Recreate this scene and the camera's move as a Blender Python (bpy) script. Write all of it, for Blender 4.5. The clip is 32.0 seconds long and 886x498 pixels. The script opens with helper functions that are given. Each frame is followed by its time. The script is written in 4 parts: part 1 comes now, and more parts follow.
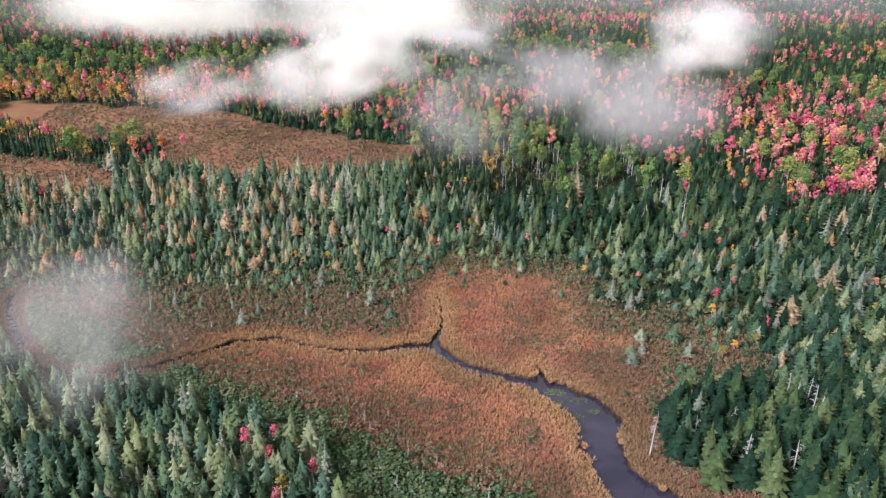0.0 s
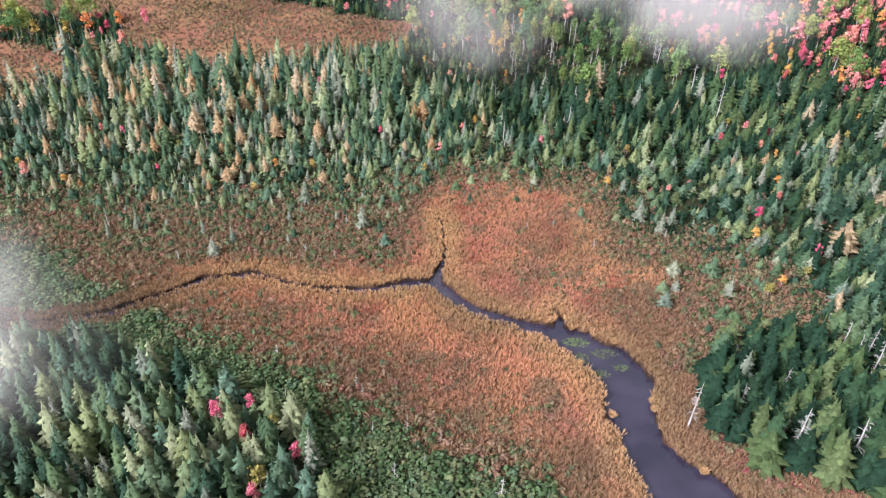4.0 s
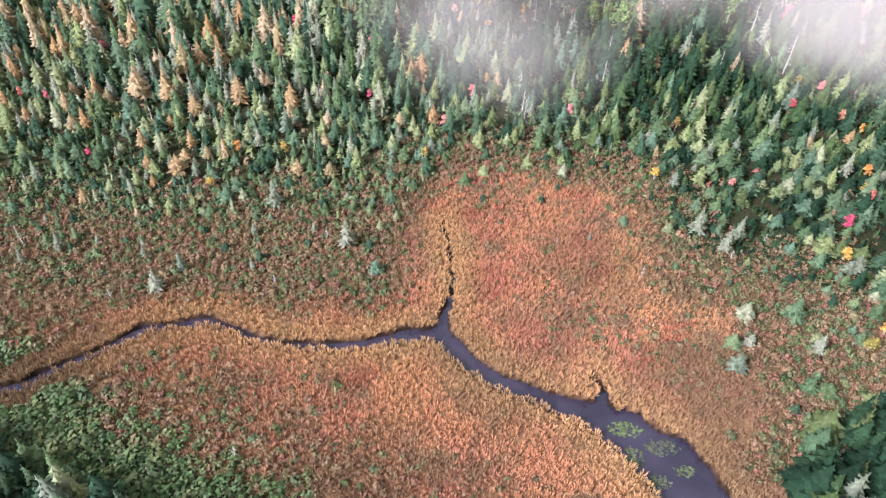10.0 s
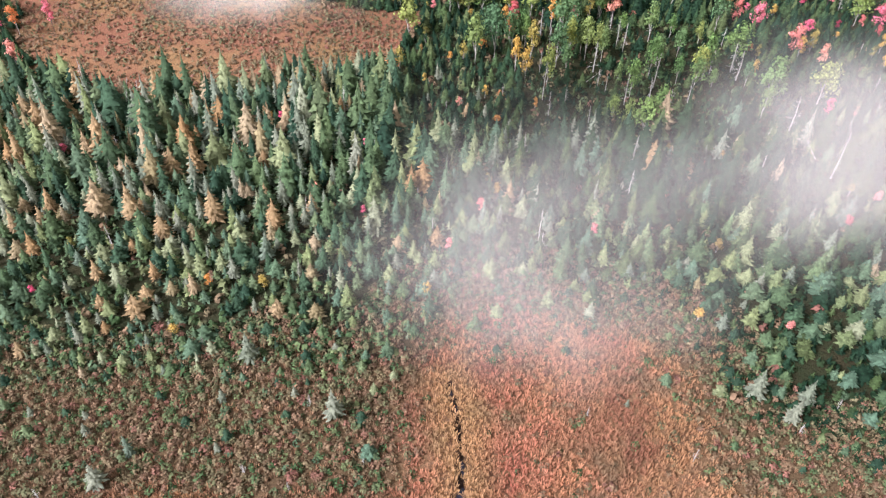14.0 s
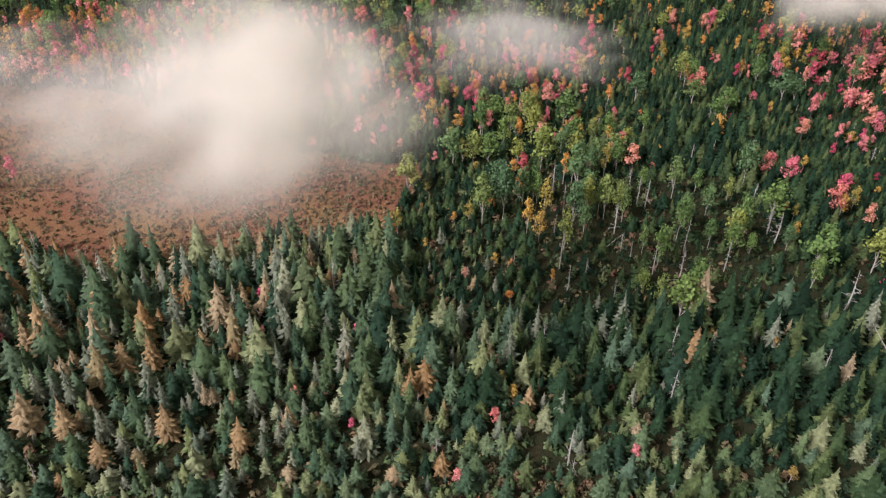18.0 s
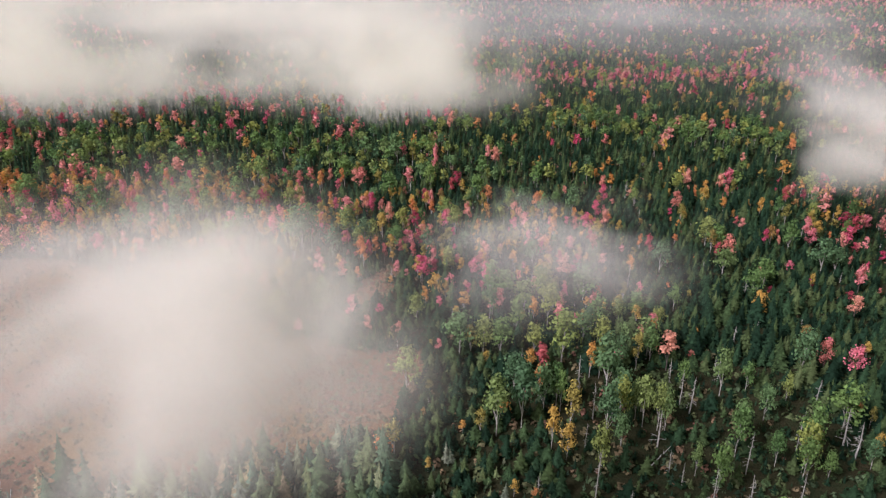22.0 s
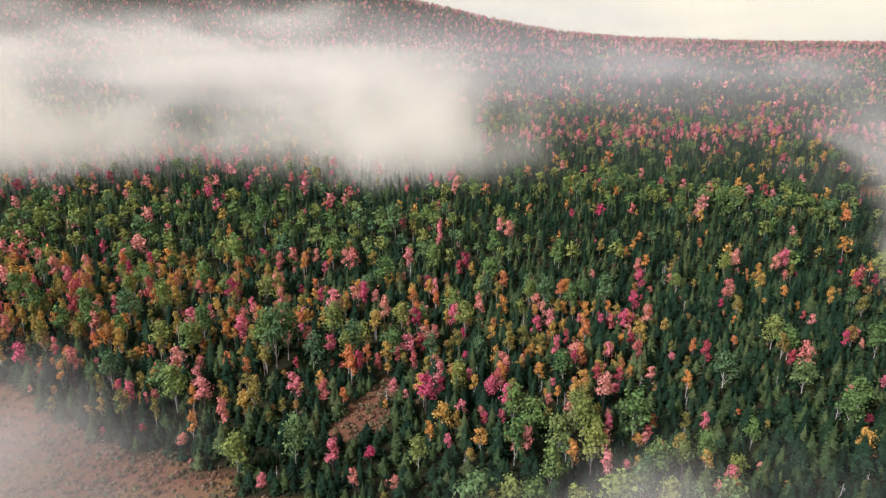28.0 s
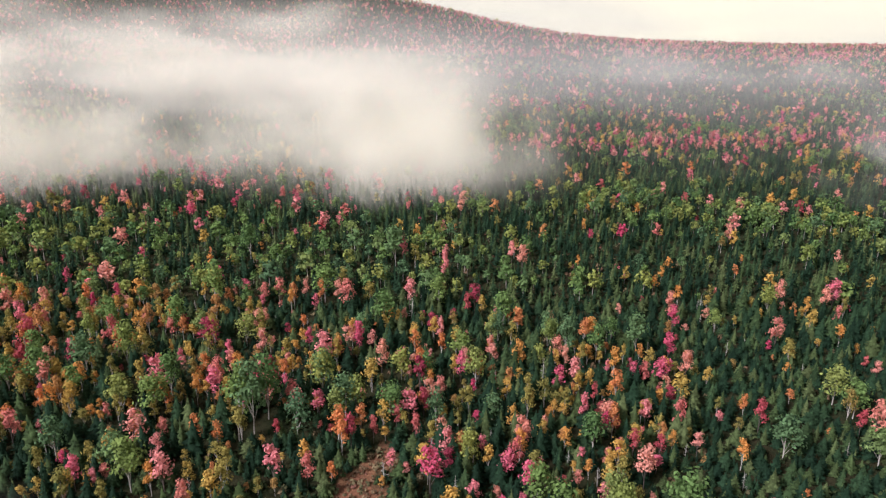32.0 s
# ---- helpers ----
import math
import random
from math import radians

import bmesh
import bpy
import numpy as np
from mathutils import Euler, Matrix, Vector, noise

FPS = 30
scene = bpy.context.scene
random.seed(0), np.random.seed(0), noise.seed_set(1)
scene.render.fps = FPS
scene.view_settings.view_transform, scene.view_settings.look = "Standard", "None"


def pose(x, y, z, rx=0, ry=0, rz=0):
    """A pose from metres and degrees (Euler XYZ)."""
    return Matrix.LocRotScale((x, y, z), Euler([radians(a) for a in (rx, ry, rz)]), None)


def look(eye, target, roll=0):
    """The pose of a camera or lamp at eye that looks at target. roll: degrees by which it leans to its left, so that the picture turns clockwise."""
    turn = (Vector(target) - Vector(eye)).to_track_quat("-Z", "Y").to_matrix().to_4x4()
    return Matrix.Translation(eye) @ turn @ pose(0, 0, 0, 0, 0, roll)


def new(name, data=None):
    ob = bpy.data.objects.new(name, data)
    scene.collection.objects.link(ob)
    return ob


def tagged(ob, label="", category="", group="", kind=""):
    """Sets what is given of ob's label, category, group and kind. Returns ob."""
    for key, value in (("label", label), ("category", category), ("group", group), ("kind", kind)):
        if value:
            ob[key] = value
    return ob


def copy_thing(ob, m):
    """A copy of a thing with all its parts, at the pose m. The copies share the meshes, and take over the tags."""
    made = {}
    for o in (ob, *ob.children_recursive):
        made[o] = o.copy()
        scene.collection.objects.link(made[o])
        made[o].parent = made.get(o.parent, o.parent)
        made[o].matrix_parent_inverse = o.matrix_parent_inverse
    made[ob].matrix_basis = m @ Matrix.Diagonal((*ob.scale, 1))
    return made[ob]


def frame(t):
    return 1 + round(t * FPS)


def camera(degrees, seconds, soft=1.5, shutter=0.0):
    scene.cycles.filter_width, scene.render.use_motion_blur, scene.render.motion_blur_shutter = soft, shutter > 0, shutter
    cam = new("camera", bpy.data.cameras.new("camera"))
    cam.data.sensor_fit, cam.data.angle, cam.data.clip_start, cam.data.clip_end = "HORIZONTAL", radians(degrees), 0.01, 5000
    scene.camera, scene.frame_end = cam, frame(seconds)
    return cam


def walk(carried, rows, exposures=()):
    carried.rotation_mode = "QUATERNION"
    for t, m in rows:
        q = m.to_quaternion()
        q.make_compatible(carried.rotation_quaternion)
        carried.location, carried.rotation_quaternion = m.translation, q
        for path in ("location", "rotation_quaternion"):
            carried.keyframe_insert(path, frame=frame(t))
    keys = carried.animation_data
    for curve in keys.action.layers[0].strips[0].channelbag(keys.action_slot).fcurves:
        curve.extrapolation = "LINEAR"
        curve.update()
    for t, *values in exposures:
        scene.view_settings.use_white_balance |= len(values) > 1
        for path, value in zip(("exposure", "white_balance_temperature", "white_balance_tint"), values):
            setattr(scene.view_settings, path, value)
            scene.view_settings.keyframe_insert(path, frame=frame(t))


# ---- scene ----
cam = camera(65.7, 32.0, soft=1.35)
METRES, EYE, TILT, LEAN, TURN = 190.0, 73.5, 4.5, -0.5, 0.0
ROWS = [
    (0.0, 0.0, 0.0, 0.0, 0.17, -28.37, -0.32),
    (0.5, -0.0008, 0.0154, -0.0016, 0.13, -29.56, -0.35),
    (1.0, -0.0016, 0.0309, -0.0031, 0.08, -30.82, -0.36),
    (1.5, -0.0023, 0.0464, -0.0045, 0.05, -32.08, -0.37),
    (2.0, -0.0031, 0.0621, -0.0057, 0.03, -33.38, -0.38),
    (2.5, -0.0038, 0.0775, -0.0072, 0.0, -34.69, -0.39),
    (3.0, -0.0044, 0.0927, -0.0086, -0.01, -36.31, -0.4),
    (3.5, -0.0048, 0.1082, -0.0098, -0.01, -37.94, -0.39),
    (5.5, -0.0075, 0.1693, -0.0158, -0.05, -44.44, -0.47),
    (6.0, -0.0079, 0.1846, -0.0173, -0.05, -46.09, -0.47),
    (6.5, -0.0086, 0.2, -0.0189, -0.07, -47.67, -0.48),
    (7.0, -0.0089, 0.2161, -0.02, -0.08, -48.75, -0.48),
    (7.5, -0.0093, 0.232, -0.0212, -0.08, -48.86, -0.49),
    (8.0, -0.0099, 0.2479, -0.0223, -0.1, -48.86, -0.5),
    (8.5, -0.0106, 0.2635, -0.0239, -0.13, -48.83, -0.5),
    (9.0, -0.0112, 0.2791, -0.0251, -0.15, -48.8, -0.51),
    (9.5, -0.0122, 0.2946, -0.0266, -0.2, -48.72, -0.54),
    (10.0, -0.0129, 0.3101, -0.028, -0.23, -48.68, -0.55),
    (10.5, -0.0131, 0.3256, -0.0294, -0.25, -48.65, -0.52),
    (11.0, -0.0138, 0.3413, -0.0307, -0.28, -48.63, -0.52),
    (11.5, -0.0142, 0.3569, -0.032, -0.27, -48.56, -0.51),
    (12.0, -0.0148, 0.3729, -0.0328, -0.3, -48.2, -0.5),
    (12.5, -0.0156, 0.3884, -0.0344, -0.31, -47.65, -0.51),
    (13.0, -0.0166, 0.404, -0.0356, -0.36, -47.1, -0.55),
    (13.5, -0.0172, 0.4199, -0.037, -0.36, -46.32, -0.57),
    (14.0, -0.0174, 0.4363, -0.0384, -0.36, -45.45, -0.52),
    (14.5, -0.0181, 0.4525, -0.0397, -0.34, -44.48, -0.56),
    (16.5, -0.0205, 0.5169, -0.0444, -0.44, -40.51, -0.62),
    (17.0, -0.0213, 0.5327, -0.0462, -0.53, -39.4, -0.56),
    (17.5, -0.0223, 0.5491, -0.0474, -0.57, -38.14, -0.61),
    (18.0, -0.022, 0.565, -0.0485, -0.57, -36.76, -0.53),
    (18.5, -0.0228, 0.5816, -0.049, -0.62, -35.52, -0.52),
    (19.0, -0.0231, 0.5975, -0.0501, -0.63, -34.14, -0.48),
    (19.5, -0.0239, 0.6132, -0.0516, -0.66, -32.66, -0.48),
    (20.0, -0.0245, 0.6292, -0.0527, -0.68, -31.22, -0.47),
    (20.5, -0.0253, 0.6448, -0.0539, -0.7, -29.77, -0.47),
    (21.0, -0.0259, 0.6609, -0.0551, -0.72, -28.34, -0.46),
    (21.5, -0.026, 0.6769, -0.0564, -0.71, -26.92, -0.44),
    (22.0, -0.0267, 0.6931, -0.0573, -0.73, -25.56, -0.42),
    (22.5, -0.0268, 0.7092, -0.0584, -0.72, -24.18, -0.4),
    (23.0, -0.0281, 0.7251, -0.0595, -0.77, -22.89, -0.37),
    (23.5, -0.0285, 0.7409, -0.0601, -0.78, -22.05, -0.37),
    (24.0, -0.0294, 0.7567, -0.061, -0.8, -21.84, -0.38),
    (24.5, -0.03, 0.7715, -0.0622, -0.8, -21.8, -0.39),
    (25.0, -0.0306, 0.7876, -0.0627, -0.81, -21.81, -0.4),
    (25.5, -0.0314, 0.8033, -0.0637, -0.84, -21.79, -0.4),
    (27.5, -0.0328, 0.8627, -0.0691, -0.79, -21.71, -0.42),
    (28.0, -0.0332, 0.8777, -0.0707, -0.77, -21.66, -0.42),
    (28.5, -0.034, 0.8926, -0.0713, -0.76, -21.65, -0.46),
    (29.0, -0.0342, 0.9072, -0.0724, -0.72, -21.61, -0.46),
    (29.5, -0.0347, 0.922, -0.0737, -0.7, -21.58, -0.46),
    (30.0, -0.0351, 0.937, -0.0749, -0.68, -21.55, -0.45),
    (30.5, -0.0357, 0.9516, -0.0759, -0.66, -21.55, -0.45),
    (31.0, -0.0362, 0.9664, -0.0769, -0.65, -21.54, -0.45),
    (31.5, -0.0363, 0.9808, -0.0779, -0.62, -21.52, -0.43),
    (32.0, -0.037, 0.9959, -0.0791, -0.6, -21.51, -0.45),
]
walk(cam, [(t, pose(0, 0, EYE, TILT, LEAN, TURN) @ pose(METRES * x, METRES * y, METRES * z, 90 + pitch, roll, yaw)) for t, x, y, z, yaw, pitch, roll in ROWS],
     [(0, 1.18, 5650, 23), (3, 1.45, 5650, 23), (6, 1.76, 5750, 24), (10, 1.8, 5750, 24), (13, 1.7, 5750, 24), (15, 1.5, 5950, 24), (17, 1.15, 6250, 23), (18, .72, 6250, 24), (19, .5, 6050, 24), (24, .5, 5950, 23), (32, .7, 6050, 22)])


# ---- world, sun, exposure ----
def tree_of(idblock):
    nt = idblock.node_tree
    nt.nodes.clear()
    return nt


def node(nt, kind, props=None, **inputs):
    n = nt.nodes.new(kind)
    for k, v in (props or {}).items():
        setattr(n, k, v)
    for k, v in inputs.items():
        key = int(k[1:]) if k[0] == "i" and k[1:].isdigit() else k
        s = n.inputs[key]
        if isinstance(v, bpy.types.NodeSocket):
            nt.links.new(v, s)
        else:
            s.default_value = v
    return n


SUN_ELEV, SUN_AZ = 38.0, 238.0          # degrees; azimuth clockwise from +y
world = bpy.data.worlds.new("sky")
scene.world = world
world.use_nodes = True
nt = tree_of(world)
sky = node(nt, "ShaderNodeTexSky", {"sky_type": "NISHITA", "sun_disc": False,
           "sun_elevation": radians(SUN_ELEV), "sun_rotation": radians(SUN_AZ)})
geo = node(nt, "ShaderNodeTexCoord")
stretch = node(nt, "ShaderNodeMapping", {}, Vector=geo.outputs["Generated"], Scale=(1.0, 1.0, 4.0))
cloud = node(nt, "ShaderNodeTexNoise", {}, Vector=stretch.outputs[0], Scale=2.2, Detail=3.0, Roughness=0.5)
cover = node(nt, "ShaderNodeValToRGB", {}, Fac=cloud.outputs["Fac"])
cover.color_ramp.elements[0].position, cover.color_ramp.elements[0].color = 0.34, (1.04, 1.0, 0.79, 1)
cover.color_ramp.elements[1].position, cover.color_ramp.elements[1].color = 0.60, (1.32, 1.25, 0.86, 1)
up = node(nt, "ShaderNodeSeparateXYZ", {}, i0=geo.outputs["Generated"])
lift = node(nt, "ShaderNodeMapRange", {"interpolation_type": "SMOOTHSTEP"}, i0=up.outputs[2], i1=.2, i2=.9, i3=0, i4=1)
overhead = node(nt, "ShaderNodeMix", {"data_type": "RGBA", "blend_type": "MULTIPLY"}, Factor=lift.outputs[0], i6=cover.outputs[0], i7=(.48, .53, .70, 1))
blue = node(nt, "ShaderNodeVectorMath", {"operation": "SCALE"}, i0=sky.outputs[0], Scale=0.10)
glow = node(nt, "ShaderNodeMapRange", {"interpolation_type": "SMOOTHSTEP"}, i0=up.outputs[2], i1=.02, i2=.3, i3=1.25, i4=1)
bright = node(nt, "ShaderNodeVectorMath", {"operation": "SCALE"}, i0=overhead.outputs[2], Scale=glow.outputs[0])
mixed = node(nt, "ShaderNodeMix", {"data_type": "RGBA"}, Factor=0.88, i6=blue.outputs[0], i7=bright.outputs[0])
back = node(nt, "ShaderNodeBackground", {}, Color=mixed.outputs[2], Strength=0.46)
node(nt, "ShaderNodeOutputWorld", {}, Surface=back.outputs[0])

sun = new("sun", bpy.data.lights.new("sun", "SUN"))
sun.data.energy, sun.data.angle, sun.data.color = 4.0, radians(18), (1.0, 0.965, 0.94)
az, el = radians(SUN_AZ), radians(SUN_ELEV)
sun.matrix_world = look((0, 0, 300), (-300 * math.sin(az) * math.cos(el), -300 * math.cos(az) * math.cos(el), 300 - 300 * math.sin(el)))
scene.cycles.transparent_max_bounces = 96

# ---- plan: terrain and stream ----
def smooth(a, b, v):
    u = np.clip((v - a) / (b - a), 0, 1)
    return u * u * (3 - 2 * u)


def vnoise(x, y, scale, seed=0):
    """Smooth value noise, 0 to 1, for arrays of places in the plan."""
    u, v = np.asarray(x) / scale + seed * 17.31, np.asarray(y) / scale + seed * 9.7
    i, j = np.floor(u).astype(np.int64), np.floor(v).astype(np.int64)
    fu, fv = u - i, v - j
    fu, fv = fu * fu * (3 - 2 * fu), fv * fv * (3 - 2 * fv)

    def h(a, b):
        n = (a * 374761393 + b * 668265263 + seed * 1442695) & 0x7FFFFFFF
        n = ((n ^ (n >> 13)) * 1274126177) & 0x7FFFFFFF
        return ((n ^ (n >> 16)) & 0xFFFF) / 65535.0
    a, b, c, d = h(i, j), h(i + 1, j), h(i, j + 1), h(i + 1, j + 1)
    return (a * (1 - fu) + b * fu) * (1 - fv) + (c * (1 - fu) + d * fu) * fv


def fbm(x, y, scale, seed=0):
    return (vnoise(x, y, scale, seed) * 4 + vnoise(x, y, scale / 2.1, seed + 1) * 2 + vnoise(x, y, scale / 4.3, seed + 2)) / 7


def height(x, y):
    """Height of the ground: a level bog, a long rise behind it, a ridge and a hill."""
    x, y = np.asarray(x, float), np.asarray(y, float)
    rise = (0.075 * np.maximum(0, np.minimum(y, 400) - 190) + 0.047 * np.maximum(0, np.minimum(y, 1150) - 400)) * smooth(190, 240, y)
    rise = rise + 18 * smooth(1150, 1900, y) - 40 * smooth(2100, 3200, y)
    hill = 118 / (1 + np.exp(np.clip((x - 50) / 125, -30, 30))) * smooth(1150, 1950, y) * (1 - 0.6 * smooth(2200, 3600, y))
    roll = 14 * (fbm(x, y, 420, 5) - 0.5) * smooth(420, 900, y)
    lumps = 1.6 * (fbm(x, y, 46, 9) - 0.5) * smooth(200, 300, y)
    return rise + hill + roll + lumps


# x, y, half-width in metres along each arm of the stream
WEST_ARM = [(-96, 136, .5), (-92, 128, .5), (-86, 120.5, .5), (-80, 112, .5), (-72, 106.5, .4), (-65, 105.8, .35), (-58, 107.8, .45), (-53.6, 109, .6),
            (-50.2, 112, .6), (-46.6, 114, .6), (-43.4, 116.4, .65), (-41, 118.4, .65), (-37, 118.9, .6), (-33.3, 120, .6),
            (-29, 118.2, .6), (-25.6, 116.6, .6), (-19.9, 115.4, .5), (-15, 115.6, .55), (-11, 116.1, .6), (-8, 116.8, .8), (-5.6, 117.6, 1.3), (-3.4, 117.7, .9), (-1.4, 117.9, 1.2)]
NORTH_ARM = [(-1.4, 117.9, 1.0), (-.5, 121.2, .6), (.3, 124.6, .34), (.5, 128.3, .22), (.3, 132, .15), (0, 136, .06), (-.9, 140, -.1)]
EAST_ARM = [(-1.4, 117.9, 1.2), (.6, 115.4, 1.4), (3, 112.6, 1.2), (6, 110.3, 1.1), (9.6, 108.5, 1.1), (13.3, 107, 1.3), (17.6, 105.3, 1.8), (21.5, 102.6, 3),
            (25, 99, 3.7), (27.6, 95, 3.4), (27, 91, 3.5), (26.6, 87.3, 3.2), (26.8, 83, 3), (28.2, 79.5, 3.8), (31, 75, 5.2), (37, 66, 6), (46, 52, 6), (60, 20, 7)]
INLET = [(18.5, 106, .7), (19.2, 108.5, .4), (18.4, 111, .15)]


def bank_distance(x, y):
    """Distance outside the nearest stream bank; negative in the water."""
    best = np.full(np.shape(x), 1e9)
    for arm in (WEST_ARM, NORTH_ARM, EAST_ARM, INLET):
        for (ax, ay, aw), (bx, by, bw) in zip(arm, arm[1:]):
            dx, dy = bx - ax, by - ay
            t = np.clip(((x - ax) * dx + (y - ay) * dy) / (dx * dx + dy * dy), 0, 1)
            best = np.minimum(best, np.hypot(x - ax - t * dx, y - ay - t * dy) - aw - t * (bw - aw))
    return best


def ragged(x, y):
    """Unevenness of the banks, greater along the wide water."""
    return .8 * (fbm(x, y, 2.2, 3) - .5) + 2.4 * smooth(14, 22, x) * (fbm(x, y, 3.4, 77) - .5)


def inside(x, y, poly):
    res = np.zeros(np.shape(x), bool)
    for (ax, ay), (bx, by) in zip(poly, poly[1:] + poly[:1]):
        if ay != by:
            res ^= ((ay > y) != (by > y)) & (x < (bx - ax) * (y - ay) / (by - ay) + ax)
    return res


BOG = [(-120, 140), (-95, 140), (-74, 141), (-59, 140), (-49, 137), (-35, 141), (-26, 144), (-16, 139), (-9, 146), (-3, 156), (4, 160), (17, 157), (32, 153),
       (37, 142), (39, 133), (52, 128), (62, 118), (58, 108), (46, 104), (38, 98), (36, 92), (37, 84), (44, 80), (54, 75), (70, 40), (0, 40),
       (-14, 72), (-19, 84), (-26, 88), (-36, 93), (-46, 97), (-61, 101), (-73, 108), (-88, 118), (-120, 124)]
CLEARING = [(-71, 210), (-60, 213), (-44, 216), (-24, 226), (-9, 233), (-5, 244), (-8, 250), (-20, 256), (-47, 263), (-66, 274), (-86, 287), (-112, 292), (-149, 294),
            (-196, 300), (-184, 276), (-146, 255), (-108, 252), (-100, 236), (-91, 220)]
HEATH = [(-171, 233), (-152.5, 234.7), (-121, 228.1), (-94.9, 214.7), (-111.8, 202.8), (-139.4, 206.6), (-178.2, 213)]
GLADE = [(-23, 270), (-16, 272), (-12, 278), (-14, 285), (-19, 289), (-24, 279)]
FAR_HEATH = [(152.6, 417.3), (185, 413.5), (217.8, 428.8), (190.2, 442.2), (162.2, 432.6)]


def wobble(x, y, f, amp=4.0):
    return f(x + amp * (fbm(x, y, 9, 21) - .5) * 2, y + amp * (fbm(x, y, 9, 31) - .5) * 2)


def in_bog(x, y):
    return wobble(x, y, lambda a, b: inside(a, b, BOG))


def bog_edge(x, y):
    """Distance to the bog's outline, on either side of it."""
    best = np.full(np.shape(x), 1e9)
    for (ax, ay), (bx, by) in zip(BOG, BOG[1:] + BOG[:1]):
        dx, dy = bx - ax, by - ay
        t = np.clip(((x - ax) * dx + (y - ay) * dy) / (dx * dx + dy * dy), 0, 1)
        best = np.minimum(best, np.hypot(x - ax - t * dx, y - ay - t * dy))
    return best + 5 * (fbm(x, y, 8, 91) - .5)


def in_clearing(x, y):
    return wobble(x, y, lambda a, b: inside(a, b, CLEARING) | inside(a, b, HEATH) | inside(a, b, GLADE) | inside(a, b, FAR_HEATH), 6)


def margin(x, y):
    """Metres from the shrub belt of the near forest's edge towards the open bog."""
    return (y + .55 * x - 76.5) + 9 * (fbm(x, y, 14, 6) - .5)


def shrubland(x, y):
    """Share of shrubs against sedge on the bog."""
    green = (1 - smooth(2, 14, margin(x, y))) * (x < 14)
    north = smooth(118.5, 126, y + 3 * smooth(-50, -70, x)) * (1 - .9 * smooth(-10, -3, x) * (1 - smooth(24, 36, x))) * .9
    rim = .85 * (1 - smooth(2, 9, bog_edge(x, y))) * (y > 96)
    return green, np.maximum.reduce([north, .9 * smooth(33, 44, x) * (y > 100), rim])


# ---- materials ----
def material(name):
    m = bpy.data.materials.new(name)
    m.use_nodes = True
    return m, tree_of(m)


def ramp(nt, fac, stops):
    r = node(nt, "ShaderNodeValToRGB", {}, Fac=fac)
    el = r.color_ramp.elements
    while len(el) < len(stops):
        el.new(0.5)
    for e, (p, c) in zip(el, stops):
        e.position, e.color = p, (*c, 1)
    return r.outputs[0]


def mix(nt, fac, a, b, mode="MIX"):
    return node(nt, "ShaderNodeMix", {"data_type": "RGBA", "blend_type": mode}, Factor=fac, i6=a if isinstance(a, bpy.types.NodeSocket) else (*a, 1),
                i7=b if isinstance(b, bpy.types.NodeSocket) else (*b, 1)).outputs[2]


def world_noise(nt, scale, detail=3.0, rough=0.55):
    g = node(nt, "ShaderNodeNewGeometry")
    return node(nt, "ShaderNodeTexNoise", {}, Vector=g.outputs["Position"], Scale=scale, Detail=detail, Roughness=rough).outputs["Fac"]


def scaled(nt, v, lo, hi, to_lo, to_hi):
    return node(nt, "ShaderNodeMapRange", {}, i0=v, i1=lo, i2=hi, i3=to_lo, i4=to_hi).outputs[0]


def foliage(name, stops, through_light=0.25, spread=0.35, rough=0.75):
    """Leaves or needles: the hue goes by the tree, with a patchy change inside each crown."""
    m, nt = material(name)
    tint = node(nt, "ShaderNodeAttribute", {"attribute_name": "tint"}).outputs["Fac"]
    rnd = node(nt, "ShaderNodeObjectInfo").outputs["Random"]
    own = node(nt, "ShaderNodeMath", {"operation": "FRACT"}, i0=node(nt, "ShaderNodeMath", {"operation": "ADD"}, i0=tint, i1=rnd).outputs[0]).outputs[0]
    col = ramp(nt, own, stops)
    patch = scaled(nt, world_noise(nt, 1.6, 4.0, 0.7), 0.3, 0.7, 1 - spread, 1 + spread)
    isl = scaled(nt, node(nt, "ShaderNodeNewGeometry").outputs["Random Per Island"], 0, 1, 0.62, 1.38)
    f = node(nt, "ShaderNodeMath", {"operation": "MULTIPLY"}, i0=patch, i1=isl).outputs[0]
    col = node(nt, "ShaderNodeVectorMath", {"operation": "SCALE"}, i0=col, Scale=f).outputs[0]
    p = node(nt, "ShaderNodeBsdfPrincipled", {}, **{"Base Color": col, "Roughness": rough, "Specular IOR Level": 0.04})
    t = node(nt, "ShaderNodeBsdfTranslucent", {}, Color=col)
    s = node(nt, "ShaderNodeMixShader", {}, Fac=through_light, i1=p.outputs[0], i2=t.outputs[0])
    node(nt, "ShaderNodeOutputMaterial", {}, Surface=s.outputs[0])
    return m


def surface(name, stops, scale=3.0, rough=0.85, bump=0.3, detail=6.0):
    m, nt = material(name)
    n = world_noise(nt, scale, detail, 0.65)
    big = world_noise(nt, scale * 0.13, 3.0)
    col = mix(nt, 0.45, ramp(nt, n, stops), ramp(nt, big, stops))
    b = node(nt, "ShaderNodeBump", {}, Strength=bump, Distance=0.1, Height=n)
    p = node(nt, "ShaderNodeBsdfPrincipled", {}, **{"Base Color": col, "Roughness": rough, "Normal": b.outputs[0], "Specular IOR Level": 0.2})
    node(nt, "ShaderNodeOutputMaterial", {}, Surface=p.outputs[0])
    return m


